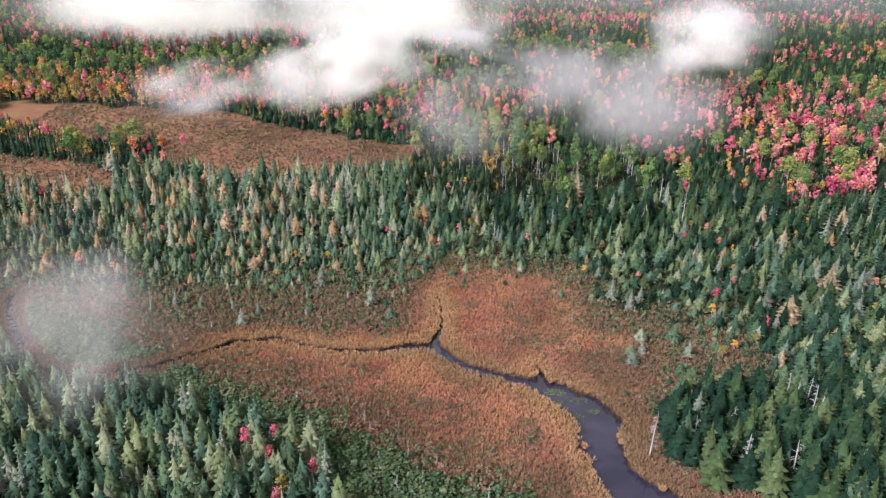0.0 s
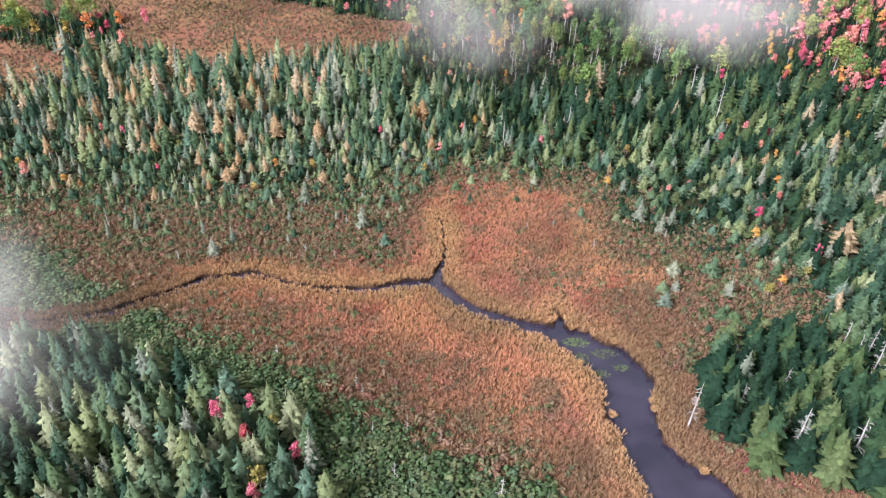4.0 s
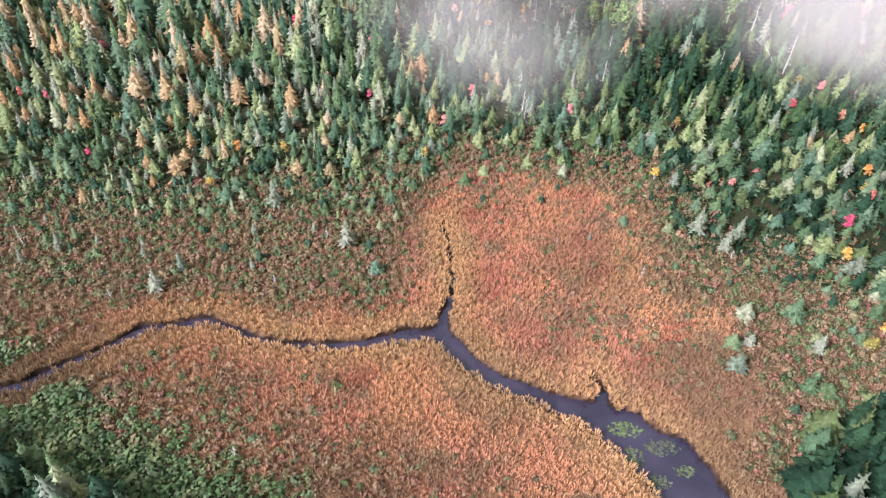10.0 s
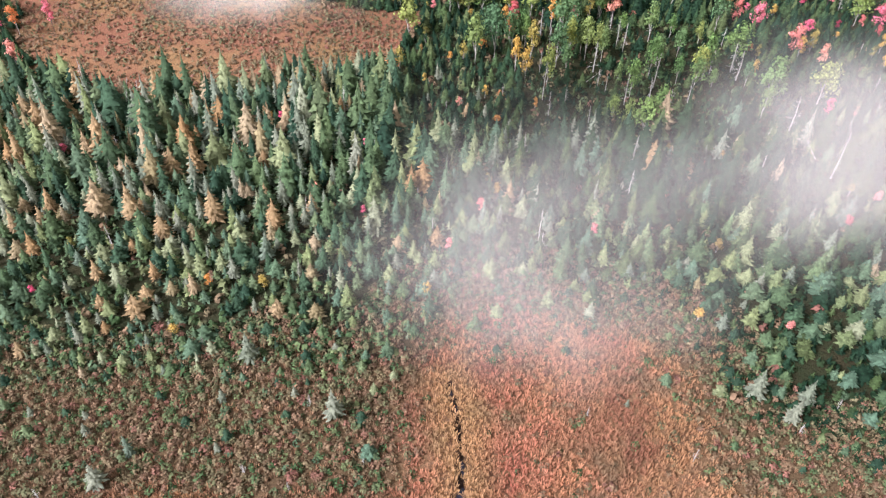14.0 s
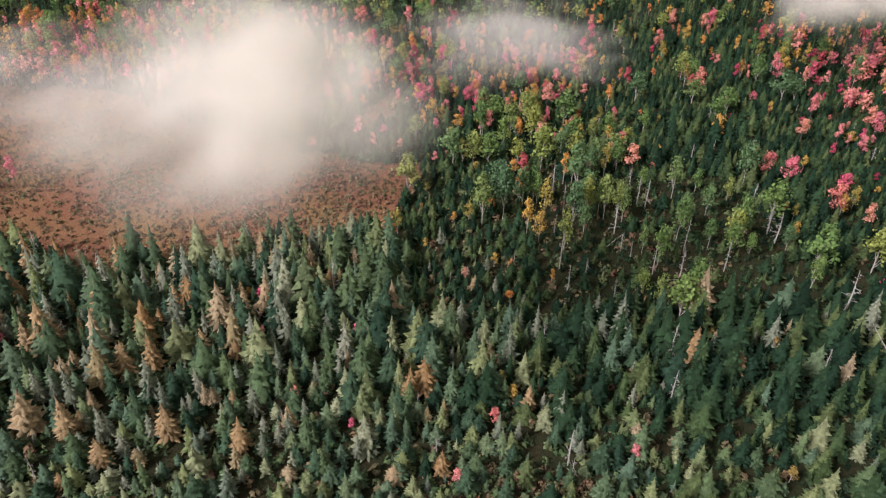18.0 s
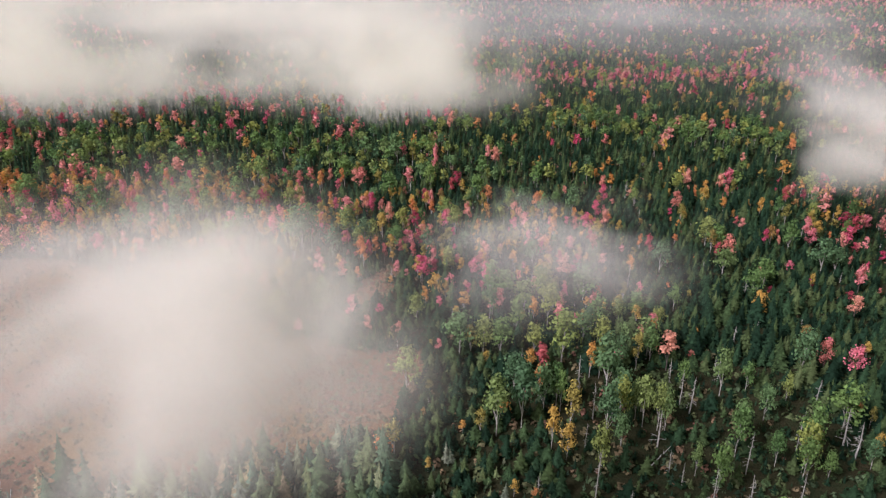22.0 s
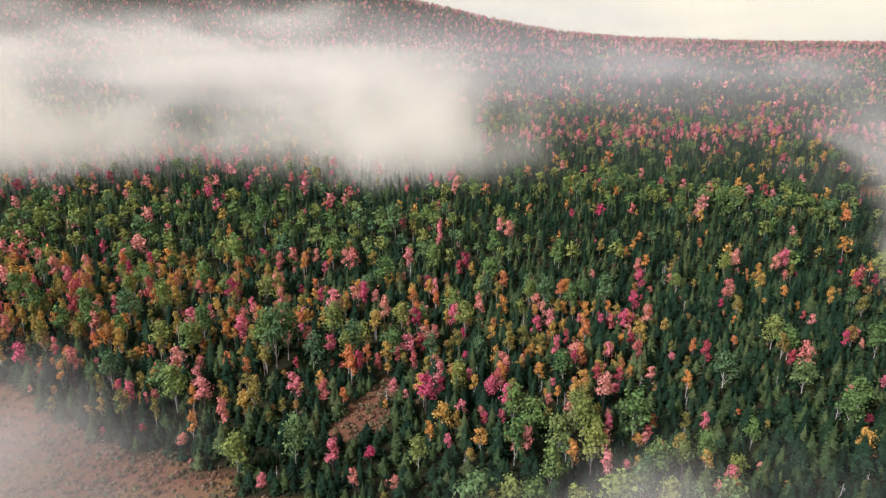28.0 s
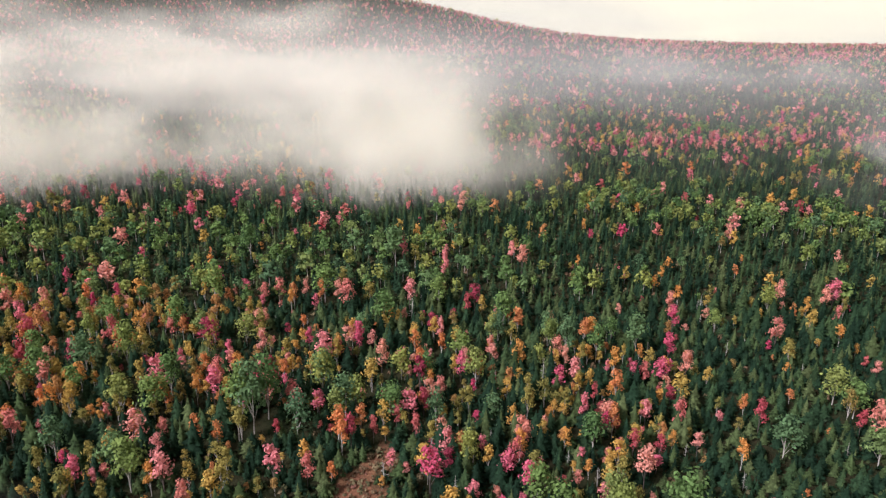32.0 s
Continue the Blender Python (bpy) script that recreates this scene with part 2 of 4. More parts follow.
SPRUCE = foliage("spruce_needles", [(0, (.018, .040, .024)), (.25, (.036, .066, .036)), (.45, (.066, .098, .042)), (.62, (.062, .104, .066)), (.82, (.12, .145, .058)), (.95, (.155, .175, .09)), (1, (.18, .195, .125))], .12)
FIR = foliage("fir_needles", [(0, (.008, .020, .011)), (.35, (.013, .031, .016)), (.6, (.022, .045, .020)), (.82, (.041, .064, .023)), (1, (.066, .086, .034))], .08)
# shrub green taken darker: shade between the trees is in this colour
SHADED_LEAVES = foliage("shaded_floor_leaves", [(0, (.008, .020, .009)), (.5, (.014, .032, .014)), (.8, (.032, .042, .017)), (1, (.016, .032, .019))], .15)
TAMARACK = foliage("tamarack_needles", [(0, (.22, .135, .060)), (.4, (.25, .180, .095)), (.7, (.26, .205, .125)), (1, (.17, .14, .065))], .2)
GREY_SPRUCE = foliage("lichen_grey_needles", [(0, (.105, .125, .085)), (.5, (.16, .17, .12)), (1, (.085, .115, .08))], .15)
MAPLE = foliage("red_maple_leaves", [(0, (.46, .055, .12)), (.15, (.60, .14, .20)), (.35, (.64, .25, .235)), (.6, (.62, .29, .20)), (.75, (.56, .19, .16)), (.88, (.40, .08, .09)), (1, (.30, .05, .08))], .3)
GOLD = foliage("golden_leaves", [(0, (.56, .25, .07)), (.25, (.50, .32, .08)), (.5, (.29, .24, .065)), (.75, (.18, .17, .05)), (.9, (.54, .22, .09)), (1, (.56, .20, .07))], .3)
ASPEN = foliage("aspen_leaves", [(0, (.080, .15, .052)), (.35, (.135, .21, .062)), (.65, (.25, .27, .070)), (.85, (.115, .19, .075)), (1, (.075, .14, .070))], .3)
SHRUB = foliage("shrub_leaves", [(0, (.040, .072, .028)), (.4, (.068, .105, .044)), (.7, (.105, .120, .052)), (1, (.062, .098, .052))], .2)
RUST_SHRUB = foliage("rusty_shrub_leaves", [(0, (.150, .125, .066)), (.35, (.185, .115, .070)), (.7, (.110, .118, .058)), (1, (.20, .092, .068))], .25)
BARK = surface("dark_bark", [(.3, (.05, .04, .035)), (.7, (.12, .10, .085))], 6)
BIRCH_BARK = surface("pale_bark", [(.35, (.16, .14, .12)), (.6, (.46, .43, .39))], 5)
DEAD_WOOD = surface("weathered_dead_wood", [(.3, (.20, .185, .165)), (.7, (.48, .455, .41))], 5)


def ground_material():
    m, nt = material("ground_cover")
    a = node(nt, "ShaderNodeAttribute", {"attribute_name": "cover"}).outputs["Color"]
    sep = node(nt, "ShaderNodeSeparateColor", {}, i0=a)
    fine, mid, big = world_noise(nt, 2.2, 6, .7), world_noise(nt, .35, 4), world_noise(nt, .06, 4)
    sedge = mix(nt, .5, ramp(nt, fine, [(.3, (.09, .052, .030)), (.7, (.28, .165, .085))]), ramp(nt, mid, [(.35, (.19, .095, .060)), (.65, (.23, .14, .070))]))
    heath = mix(nt, .5, ramp(nt, fine, [(.3, (.06, .034, .02)), (.7, (.24, .13, .065))]), ramp(nt, big, [(.4, (.19, .075, .05)), (.6, (.22, .14, .06))]))
    duff = mix(nt, .5, ramp(nt, fine, [(.3, (.008, .010, .006)), (.7, (.045, .042, .020))]), ramp(nt, mid, [(.35, (.018, .030, .013)), (.7, (.040, .030, .017))]))
    col = mix(nt, sep.outputs[0], duff, sedge)
    col = mix(nt, sep.outputs[1], col, heath)
    col = mix(nt, sep.outputs[2], col, (.018, .012, .009))
    b = node(nt, "ShaderNodeBump", {}, Strength=.8, Distance=.35, Height=fine)
    p = node(nt, "ShaderNodeBsdfPrincipled", {}, **{"Base Color": col, "Roughness": .95, "Normal": b.outputs[0], "Specular IOR Level": .02})
    node(nt, "ShaderNodeOutputMaterial", {}, Surface=p.outputs[0])
    return m


def sedge_material():
    m, nt = material("sedge_blades")
    tint = node(nt, "ShaderNodeAttribute", {"attribute_name": "tint"}).outputs["Fac"]
    mid, big = world_noise(nt, .16, 4, .6), world_noise(nt, .05, 3)
    c = mix(nt, scaled(nt, big, .4, .62, 0, 1), (.46, .245, .120), (.46, .190, .125))
    c = mix(nt, scaled(nt, mid, .50, .64, 0, .8), c, (.20, .15, .09))
    c = mix(nt, scaled(nt, world_noise(nt, .11, 3, .6), .54, .66, 0, .7), c, (.30, .095, .065))
    edge = node(nt, "ShaderNodeAttribute", {"attribute_name": "gold"}).outputs["Fac"]
    c = mix(nt, edge, c, (.42, .27, .125))
    brown = node(nt, "ShaderNodeAttribute", {"attribute_name": "brown"}).outputs["Fac"]
    c = mix(nt, brown, c, (.155, .107, .062))
    f = scaled(nt, tint, 0, 1, .8, 1.18)
    c = node(nt, "ShaderNodeVectorMath", {"operation": "SCALE"}, i0=c, Scale=f).outputs[0]
    d = node(nt, "ShaderNodeBsdfDiffuse", {}, Color=c, Roughness=.8)
    t = node(nt, "ShaderNodeBsdfTranslucent", {}, Color=c)
    s = node(nt, "ShaderNodeMixShader", {}, Fac=.3, i1=d.outputs[0], i2=t.outputs[0])
    node(nt, "ShaderNodeOutputMaterial", {}, Surface=s.outputs[0])
    return m


def water_material():
    m, nt = material("bog_water")
    n = world_noise(nt, 2.5, 3)
    big = world_noise(nt, .12, 2)
    b = node(nt, "ShaderNodeBump", {}, Strength=.03, Distance=.05, Height=n)
    col = ramp(nt, big, [(.4, (.014, .012, .022)), (.6, (.026, .022, .036))])
    p = node(nt, "ShaderNodeBsdfPrincipled", {}, **{"Base Color": col, "Roughness": .04, "IOR": 1.36, "Specular IOR Level": 1.0, "Normal": b.outputs[0]})
    node(nt, "ShaderNodeOutputMaterial", {}, Surface=p.outputs[0])
    return m


def mist_material(name, strength, grain=2.2, cut=.42, white=(.84, .81, .72)):
    """Thin layers of white droplets: thick in the middle of the bank, torn at its rim."""
    m, nt = material(name)
    oc = node(nt, "ShaderNodeTexCoord").outputs["Object"]
    seat = node(nt, "ShaderNodeObjectInfo").outputs["Location"]
    g = node(nt, "ShaderNodeVectorMath", {"operation": "MULTIPLY_ADD"}, i0=seat, i1=(.37, .37, .37), i2=node(nt, "ShaderNodeVectorMath", {"operation": "MULTIPLY"}, i0=oc, i1=(1, .38, 1)).outputs[0]).outputs[0]
    bend = node(nt, "ShaderNodeTexNoise", {}, Vector=g, Scale=grain * .55, Detail=2.0)
    off = node(nt, "ShaderNodeVectorMath", {"operation": "MULTIPLY_ADD"}, i0=bend.outputs["Color"], i1=(1.2, 1.2, 1.2), i2=(-.6, -.6, -.6)).outputs[0]
    place = node(nt, "ShaderNodeVectorMath", {"operation": "ADD"}, i0=oc, i1=off).outputs[0]
    r = node(nt, "ShaderNodeVectorMath", {"operation": "LENGTH"}, i0=place).outputs["Value"]
    core = scaled(nt, r, .0, .95, 1, 0)
    warped = node(nt, "ShaderNodeVectorMath", {"operation": "MULTIPLY_ADD"}, i0=bend.outputs["Color"], i1=(.5, .5, .5), i2=g).outputs[0]
    wisps = node(nt, "ShaderNodeTexNoise", {}, Vector=warped, Scale=grain, Detail=5.0, Roughness=.55).outputs["Fac"]
    d = node(nt, "ShaderNodeMath", {"operation": "MULTIPLY_ADD"}, i0=wisps, i1=2.3, i2=core).outputs[0]
    d = node(nt, "ShaderNodeMapRange", {"interpolation_type": "SMOOTHSTEP"}, i0=d, i1=cut + .95, i2=cut + 2.05, i3=0, i4=1).outputs[0]
    rim = node(nt, "ShaderNodeMapRange", {"interpolation_type": "SMOOTHSTEP"}, i0=node(nt, "ShaderNodeVectorMath", {"operation": "LENGTH"}, i0=oc).outputs["Value"], i1=.35, i2=.98, i3=strength, i4=0).outputs[0]
    alpha = node(nt, "ShaderNodeMath", {"operation": "MULTIPLY"}, i0=d, i1=rim).outputs[0]
    white = (*white, 1)
    a = node(nt, "ShaderNodeBsdfDiffuse", {}, Color=white)
    t = node(nt, "ShaderNodeBsdfTranslucent", {}, Color=white)
    body = node(nt, "ShaderNodeMixShader", {}, Fac=.45, i1=a.outputs[0], i2=t.outputs[0])
    s = node(nt, "ShaderNodeMixShader", {}, Fac=alpha, i1=node(nt, "ShaderNodeBsdfTransparent").outputs[0], i2=body.outputs[0])
    node(nt, "ShaderNodeOutputMaterial", {}, Surface=s.outputs[0])
    return m


# ---- mesh helpers ----
def tri_mesh(name, verts, tris, mats, index=None, **values):
    me = bpy.data.meshes.new(name)
    verts, tris = np.asarray(verts, np.float32), np.asarray(tris, np.int32)
    me.vertices.add(len(verts))
    me.vertices.foreach_set("co", verts.ravel())
    me.loops.add(tris.size)
    me.loops.foreach_set("vertex_index", tris.ravel())
    me.polygons.add(len(tris))
    me.polygons.foreach_set("loop_start", np.arange(0, tris.size, 3, dtype=np.int32))
    for m in mats:
        me.materials.append(m)
    if index is not None:
        me.polygons.foreach_set("material_index", np.asarray(index, np.int32))
    for key, v in values.items():
        v = np.asarray(v, np.float32)
        at = me.attributes.new(key, "FLOAT" if v.ndim == 1 else "FLOAT_COLOR", "POINT")
        at.data.foreach_set("value" if v.ndim == 1 else "color", v.ravel())
    me.update(calc_edges=True)
    return me


class Shape:
    """Vertices and triangles of one model, foliage in slot 0 and wood in slot 1."""

    def __init__(self):
        self.v, self.f, self.m = [], [], []

    def add(self, pts, tris, slot=0):
        n = len(self.v)
        self.v += [tuple(p) for p in pts]
        self.f += [(a + n, b + n, c + n) for a, b, c in tris]
        self.m += [slot] * len(tris)

    def stick(self, p, q, r0, r1, sides=4, slot=1):
        p, q = Vector(p), Vector(q)
        z = (q - p).normalized()
        x = z.orthogonal().normalized()
        y = z.cross(x)
        ring = [(p if k < sides else q) + (x * math.cos(2 * math.pi * k / sides) + y * math.sin(2 * math.pi * k / sides)) * (r0 if k < sides else r1) for k in range(2 * sides)]
        tris = []
        for k in range(sides):
            j = (k + 1) % sides
            tris += [(k, j, sides + k), (j, sides + j, sides + k)]
        self.add(ring, tris, slot)

    def arrays(self):
        return np.array(self.v, np.float32), np.array(self.f, np.int32), np.array(self.m, np.int32)

    def mesh(self, name, slot, mat):
        v, f, m = self.arrays()
        f = f[m == slot]
        used = np.unique(f)
        back = np.zeros(len(v), np.int32)
        back[used] = np.arange(len(used))
        return tri_mesh(name, v[used], back[f], [mat], tint=np.zeros(len(used)))


def conifer(rng, boughs, slim=0.2, gaps=0.0, bare=0.08, trunk=True, fine=1.0):
    """A unit-high spruce or tamarack: a needled core cone and many small drooping boughs wound up a tapering stem."""
    s = Shape()
    lx, ly = rng.uniform(-.03, .03), rng.uniform(-.03, .03)
    if trunk:
        s.stick((0, 0, -.03), (lx, ly, .95), .012, .003)
    sides, core = 6, slim * ((.66 if boughs > 60 else .40) - .35 * gaps)
    s.add([(lx, ly, .97)] + [(core * math.cos(6.283 * k / sides), core * math.sin(6.283 * k / sides), bare + .02 + rng.uniform(0, .06)) for k in range(sides)],
          [(0, 1 + k, 1 + (k + 1) % sides) for k in range(sides)])
    for i in range(boughs):
        u = 1 - math.sqrt(1 - (i + .5) / boughs)
        if rng.random() < gaps:
            continue
        z = bare + (1 - bare) * u * .98 + rng.uniform(-.02, .02)
        a = i * 2.39996 + rng.uniform(-.4, .4)
        r = (slim * (1 - u ** 1.25) ** .95 * min(1, .72 + u * 3) + .014) * rng.uniform(.62, 1.28)
        w = (.14 + .13 * u) * rng.uniform(.8, 1.25) * fine
        dz = r * rng.uniform(.25, .6)
        cx, cy = lx * z, ly * z
        mid = r * .62
        s.add([(cx + r * .15 * math.cos(a), cy + r * .15 * math.sin(a), z + .03), (cx + mid * math.cos(a - w * 1.6), cy + mid * math.sin(a - w * 1.6), z - dz * .75 - .012),
               (cx + r * math.cos(a), cy + r * math.sin(a), z - dz * .8), (cx + mid * math.cos(a + w * 1.6), cy + mid * math.sin(a + w * 1.6), z - dz * .75 - .012)], [(0, 1, 2), (0, 2, 3)])
    s.add([(lx, ly, 1.02)] + [(lx + .016 * math.cos(k * 2.1), ly + .016 * math.sin(k * 2.1), .91) for k in range(3)], [(0, 1, 2), (0, 2, 3), (0, 3, 1)])
    return s


def leafy(rng, leaves, size, wide=0.30, low=0.30, lobes=7, limbs=5, round_top=0.55):
    """A unit-high broadleaf tree: a stem, limbs that fork, and lobes of many small leaf sprays."""
    s = Shape()
    s.stick((0, 0, -.03), (rng.uniform(-.02, .02), rng.uniform(-.02, .02), .62), .011, .006)
    centres = []
    for k in range(lobes):
        a = 6.283 * k / lobes * 1.618 + rng.uniform(-.4, .4)
        u = rng.uniform(0, 1)
        z = low + (1 - low) * (.18 + .68 * (k + rng.uniform(0, .8)) / lobes)
        prof = math.sin(math.pi * min(.97, max(.12, ((z - low) / (1 - low)) ** round_top)))
        r = wide * .62 * prof * (.45 + .6 * u)
        centres.append((r * math.cos(a), r * math.sin(a), z, wide * rng.uniform(.48, .72)))
    for k in range(min(limbs, lobes)):
        c = centres[k]
        s.stick((0, 0, max(.15, c[2] - .30)), (c[0], c[1], c[2]), .006, .002, 3)
    for k in range(leaves):
        c = centres[rng.randrange(lobes)]
        d = Vector((rng.gauss(0, 1), rng.gauss(0, 1), rng.gauss(.25, 1))).normalized()
        p = Vector(c[:3]) + Vector((d.x, d.y, d.z * .9)) * c[3] * rng.uniform(.35, 1.12)
        p.z = min(p.z, 1.0)
        nrm = (d + Vector((rng.uniform(-.7, .7), rng.uniform(-.7, .7), rng.uniform(-.2, .9)))).normalized()
        x = nrm.orthogonal().normalized()
        x.rotate(Matrix.Rotation(rng.uniform(0, 6.28), 3, nrm))
        y = nrm.cross(x)
        h, w = size * rng.uniform(.6, 1.3), size * rng.uniform(.45, .9)
        bend = nrm * size * .25
        s.add([p - x * h - bend, p - y * w, p + x * h - bend, p + y * w], [(0, 1, 3), (1, 2, 3)])
    return s


def snag(rng, twigs=16, reach=.16):
    """A unit-high dead tree: a bleached stem with stubs and bare drooping twigs."""
    s = Shape()
    mid = (rng.uniform(-.02, .02), rng.uniform(-.02, .02), .5)
    s.stick((0, 0, -.03), mid, .020, .012, 5)
    top = (mid[0] + rng.uniform(-.03, .03), mid[1] + rng.uniform(-.03, .03), 1)
    s.stick(mid, top, .012, .003, 4)
    for k in range(twigs):
        z = .2 + .75 * k / twigs
        a, r = rng.uniform(0, 6.28), reach * (1.15 - z) * rng.uniform(.5, 1.2)
        q = Vector((r * math.cos(a), r * math.sin(a), z + rng.uniform(-.06, .05)))
        s.stick((mid[0] * z, mid[1] * z, z), q, .006, .003, 3)
        for j in range(2):
            s.stick(q * .6 + Vector((0, 0, z * .4)), q + Vector((rng.uniform(-.04, .04), rng.uniform(-.04, .04), rng.uniform(-.05, .02))), .004, .002, 3)
    return s


def bush(rng, leaves=16, size=.34):
    """A unit-high mound of leafy sprays without a stem of its own."""
    s = Shape()
    for k in range(leaves):
        d = Vector((rng.gauss(0, 1), rng.gauss(0, 1), abs(rng.gauss(.5, .6)))).normalized()
        p = Vector((d.x * .55, d.y * .55, d.z * .8 + .05)) * rng.uniform(.7, 1.05)
        nrm = (d + Vector((rng.uniform(-.5, .5), rng.uniform(-.5, .5), rng.uniform(0, .8)))).normalized()
        x = nrm.orthogonal().normalized()
        x.rotate(Matrix.Rotation(rng.uniform(0, 6.28), 3, nrm))
        y = nrm.cross(x)
        h, w = size * rng.uniform(.7, 1.3), size * rng.uniform(.5, .9)
        s.add([p - x * h - nrm * .1, p - y * w, p + x * h - nrm * .1, p + y * w], [(0, 1, 3), (1, 2, 3)])
    return s


def tuft(rng, blades=10):
    """A unit-high sedge clump: thin blades that fan out from one root, with a few nodding tips."""
    s = Shape()
    for k in range(blades):
        a = 6.283 * k / blades + rng.uniform(-.5, .5)
        r, h, w, q = rng.uniform(.15, .75), rng.uniform(.6, 1.15), rng.uniform(.07, .13), rng.uniform(0, .25)
        px, py, tx, ty = q * math.cos(a), q * math.sin(a), -math.sin(a) * w, math.cos(a) * w
        mx, my = px + r * .6 * math.cos(a), py + r * .6 * math.sin(a)
        s.add([(px, py, -.1), (mx + tx, my + ty, h * .7), (mx - tx, my - ty, h * .72), (px + r * math.cos(a), py + r * math.sin(a), h)], [(0, 1, 2), (1, 3, 2)])
    return s


def planted(name, shapes, x, y, tall, wide, mats, rng, sink=0.0, z=None, **extra):
    """One mesh of many plants: each at x, y on the ground, its height and girth in metres."""
    x, y, tall, wide = (np.asarray(a, np.float32) for a in (x, y, tall, wide))
    zs = height(x, y) if z is None else np.asarray(z)
    pick, spin, tint = rng.integers(0, len(shapes), len(x)), rng.uniform(0, 6.283, len(x)), rng.uniform(0, 1, len(x))
    V, F, M, T, n = [], [], [], [], 0
    E = {k: [] for k in extra}
    for i, s in enumerate(shapes):
        sel = np.nonzero(pick == i)[0]
        if not len(sel):
            continue
        v, f, m = s.arrays()
        c, d = np.cos(spin[sel])[:, None], np.sin(spin[sel])[:, None]
        vx, vy = v[:, 0] * c - v[:, 1] * d, v[:, 0] * d + v[:, 1] * c
        out = np.stack([x[sel][:, None] + vx * wide[sel][:, None], y[sel][:, None] + vy * wide[sel][:, None],
                        zs[sel][:, None] + v[:, 2] * tall[sel][:, None] - sink], -1)
        V.append(out.reshape(-1, 3))
        F.append((f[None] + (np.arange(len(sel)) * len(v))[:, None, None] + n).reshape(-1, 3))
        M.append(np.tile(m, len(sel)))
        T.append(np.repeat(tint[sel], len(v)))
        for k in extra:
            E[k].append(np.repeat(np.asarray(extra[k])[sel], len(v)))
        n += len(sel) * len(v)
    if not V:
        return None
    return tri_mesh(name, np.concatenate(V), np.concatenate(F), mats, np.concatenate(M), tint=np.concatenate(T), **{k: np.concatenate(v) for k, v in E.items()})


# ---- ground and water ----
def axis(stops):
    out = []
    for (a, b, step) in stops:
        out += list(np.arange(a, b, step))
    return np.array(out)


gx = axis([(-3600, -800, 200), (-800, -200, 25), (-200, -100, 5), (-100, -66, 1.2), (-66, 50, .6), (50, 100, 2), (100, 300, 8), (300, 800, 25), (800, 3601, 200)])
gy = axis([(-900, 0, 100), (0, 40, 5), (40, 66, 1.2), (66, 142, .6), (142, 160, 2), (160, 330, 3.5), (330, 800, 14), (800, 2300, 40), (2300, 4501, 200)])
GX, GY = np.meshgrid(gx, gy)
gz = height(GX, GY)
near_bog = (np.abs(GX) < 110) & (GY > 40) & (GY < 170)
bd = np.full(GX.shape, 1e6)
bd[near_bog] = bank_distance(GX[near_bog], GY[near_bog]) + ragged(GX[near_bog], GY[near_bog])
gz = gz + .14 * (fbm(GX, GY, 1.6, 8) - .5) * near_bog - 1.0 * (1 - smooth(-.3, .25, bd))
bogm = in_bog(GX, GY)
clear = in_clearing(GX, GY)
cover = np.zeros(GX.shape + (4,))
g_green, g_north = shrubland(GX, GY)
cover[..., 0], cover[..., 1], cover[..., 2], cover[..., 3] = np.maximum(bogm, .6 * (1 - smooth(0, 8, bog_edge(GX, GY))) * (GY > 100)) * (1 - .72 * np.maximum(g_green, g_north)), clear, 1 - smooth(.2, .8, bd), 1
nx, ny = len(gx), len(gy)
idx = np.arange(nx * ny).reshape(ny, nx)
a, b, c, d = idx[:-1, :-1].ravel(), idx[:-1, 1:].ravel(), idx[1:, 1:].ravel(), idx[1:, :-1].ravel()
ground = new("ground", tri_mesh("ground", np.stack([GX, GY, gz], -1).reshape(-1, 3), np.concatenate([np.stack([a, b, c], -1), np.stack([a, c, d], -1)]), [ground_material()], cover=cover.reshape(-1, 4)))
tagged(ground, "open bog, forest floor and wooded hill as one rolling ground", "ground", kind="structure")
bm = bmesh.new()
for p in ((-112, 42), (75, 42), (75, 146), (-112, 146)):
    bm.verts.new((*p, -.42))
bm.faces.new(bm.verts)
me = bpy.data.meshes.new("water")
bm.to_mesh(me)
bm.free()
me.materials.append(water_material())
tagged(new("water", me), "still dark bog stream that mirrors the pale sky", "water", kind="structure")

# ---- woods ----
rng = np.random.default_rng(7)
pr = random.Random(11)
SPRUCE_HI = [conifer(pr, 125, pr.uniform(.22, .34), gaps=.05) for _ in range(7)]
SPRUCE_STAND = [conifer(pr, 74, pr.uniform(.22, .36), gaps=.05, fine=1.35) for _ in range(7)]
SPRUCE_MID = [conifer(pr, 30, pr.uniform(.20, .32), trunk=False, fine=1.7) for _ in range(5)]
SPRUCE_LOW = [conifer(pr, 6, .24, trunk=False, fine=2.4) for _ in range(4)]
SAPLINGS = [conifer(pr, 18, pr.uniform(.24, .32), trunk=False, fine=2.0) for _ in range(5)]
TAMARACK_HI = [conifer(pr, 100, pr.uniform(.20, .30), gaps=.15, bare=.16) for _ in range(4)]
GREY_HI = [conifer(pr, 95, pr.uniform(.17, .28), gaps=.25, bare=.14) for _ in range(4)]
LEAFY_HI = [leafy(pr, 330, .031, pr.uniform(.15, .25), pr.uniform(.2, .36), 11) for _ in range(8)]
LEAFY_TALL = [leafy(pr, 460, .035, pr.uniform(.25, .33), .30, 11) for _ in range(6)]
LEAFY_MID = [leafy(pr, 84, .060, pr.uniform(.17, .26), .25, 10, 0) for _ in range(6)]
ASPEN_MID = [leafy(pr, 96, .070, pr.uniform(.30, .38), .3, 11, 0) for _ in range(5)]
LEAFY_LOW = [leafy(pr, 16, .15, .30, .25, 5, 0) for _ in range(5)]
SNAGS = [snag(pr) for _ in range(5)]
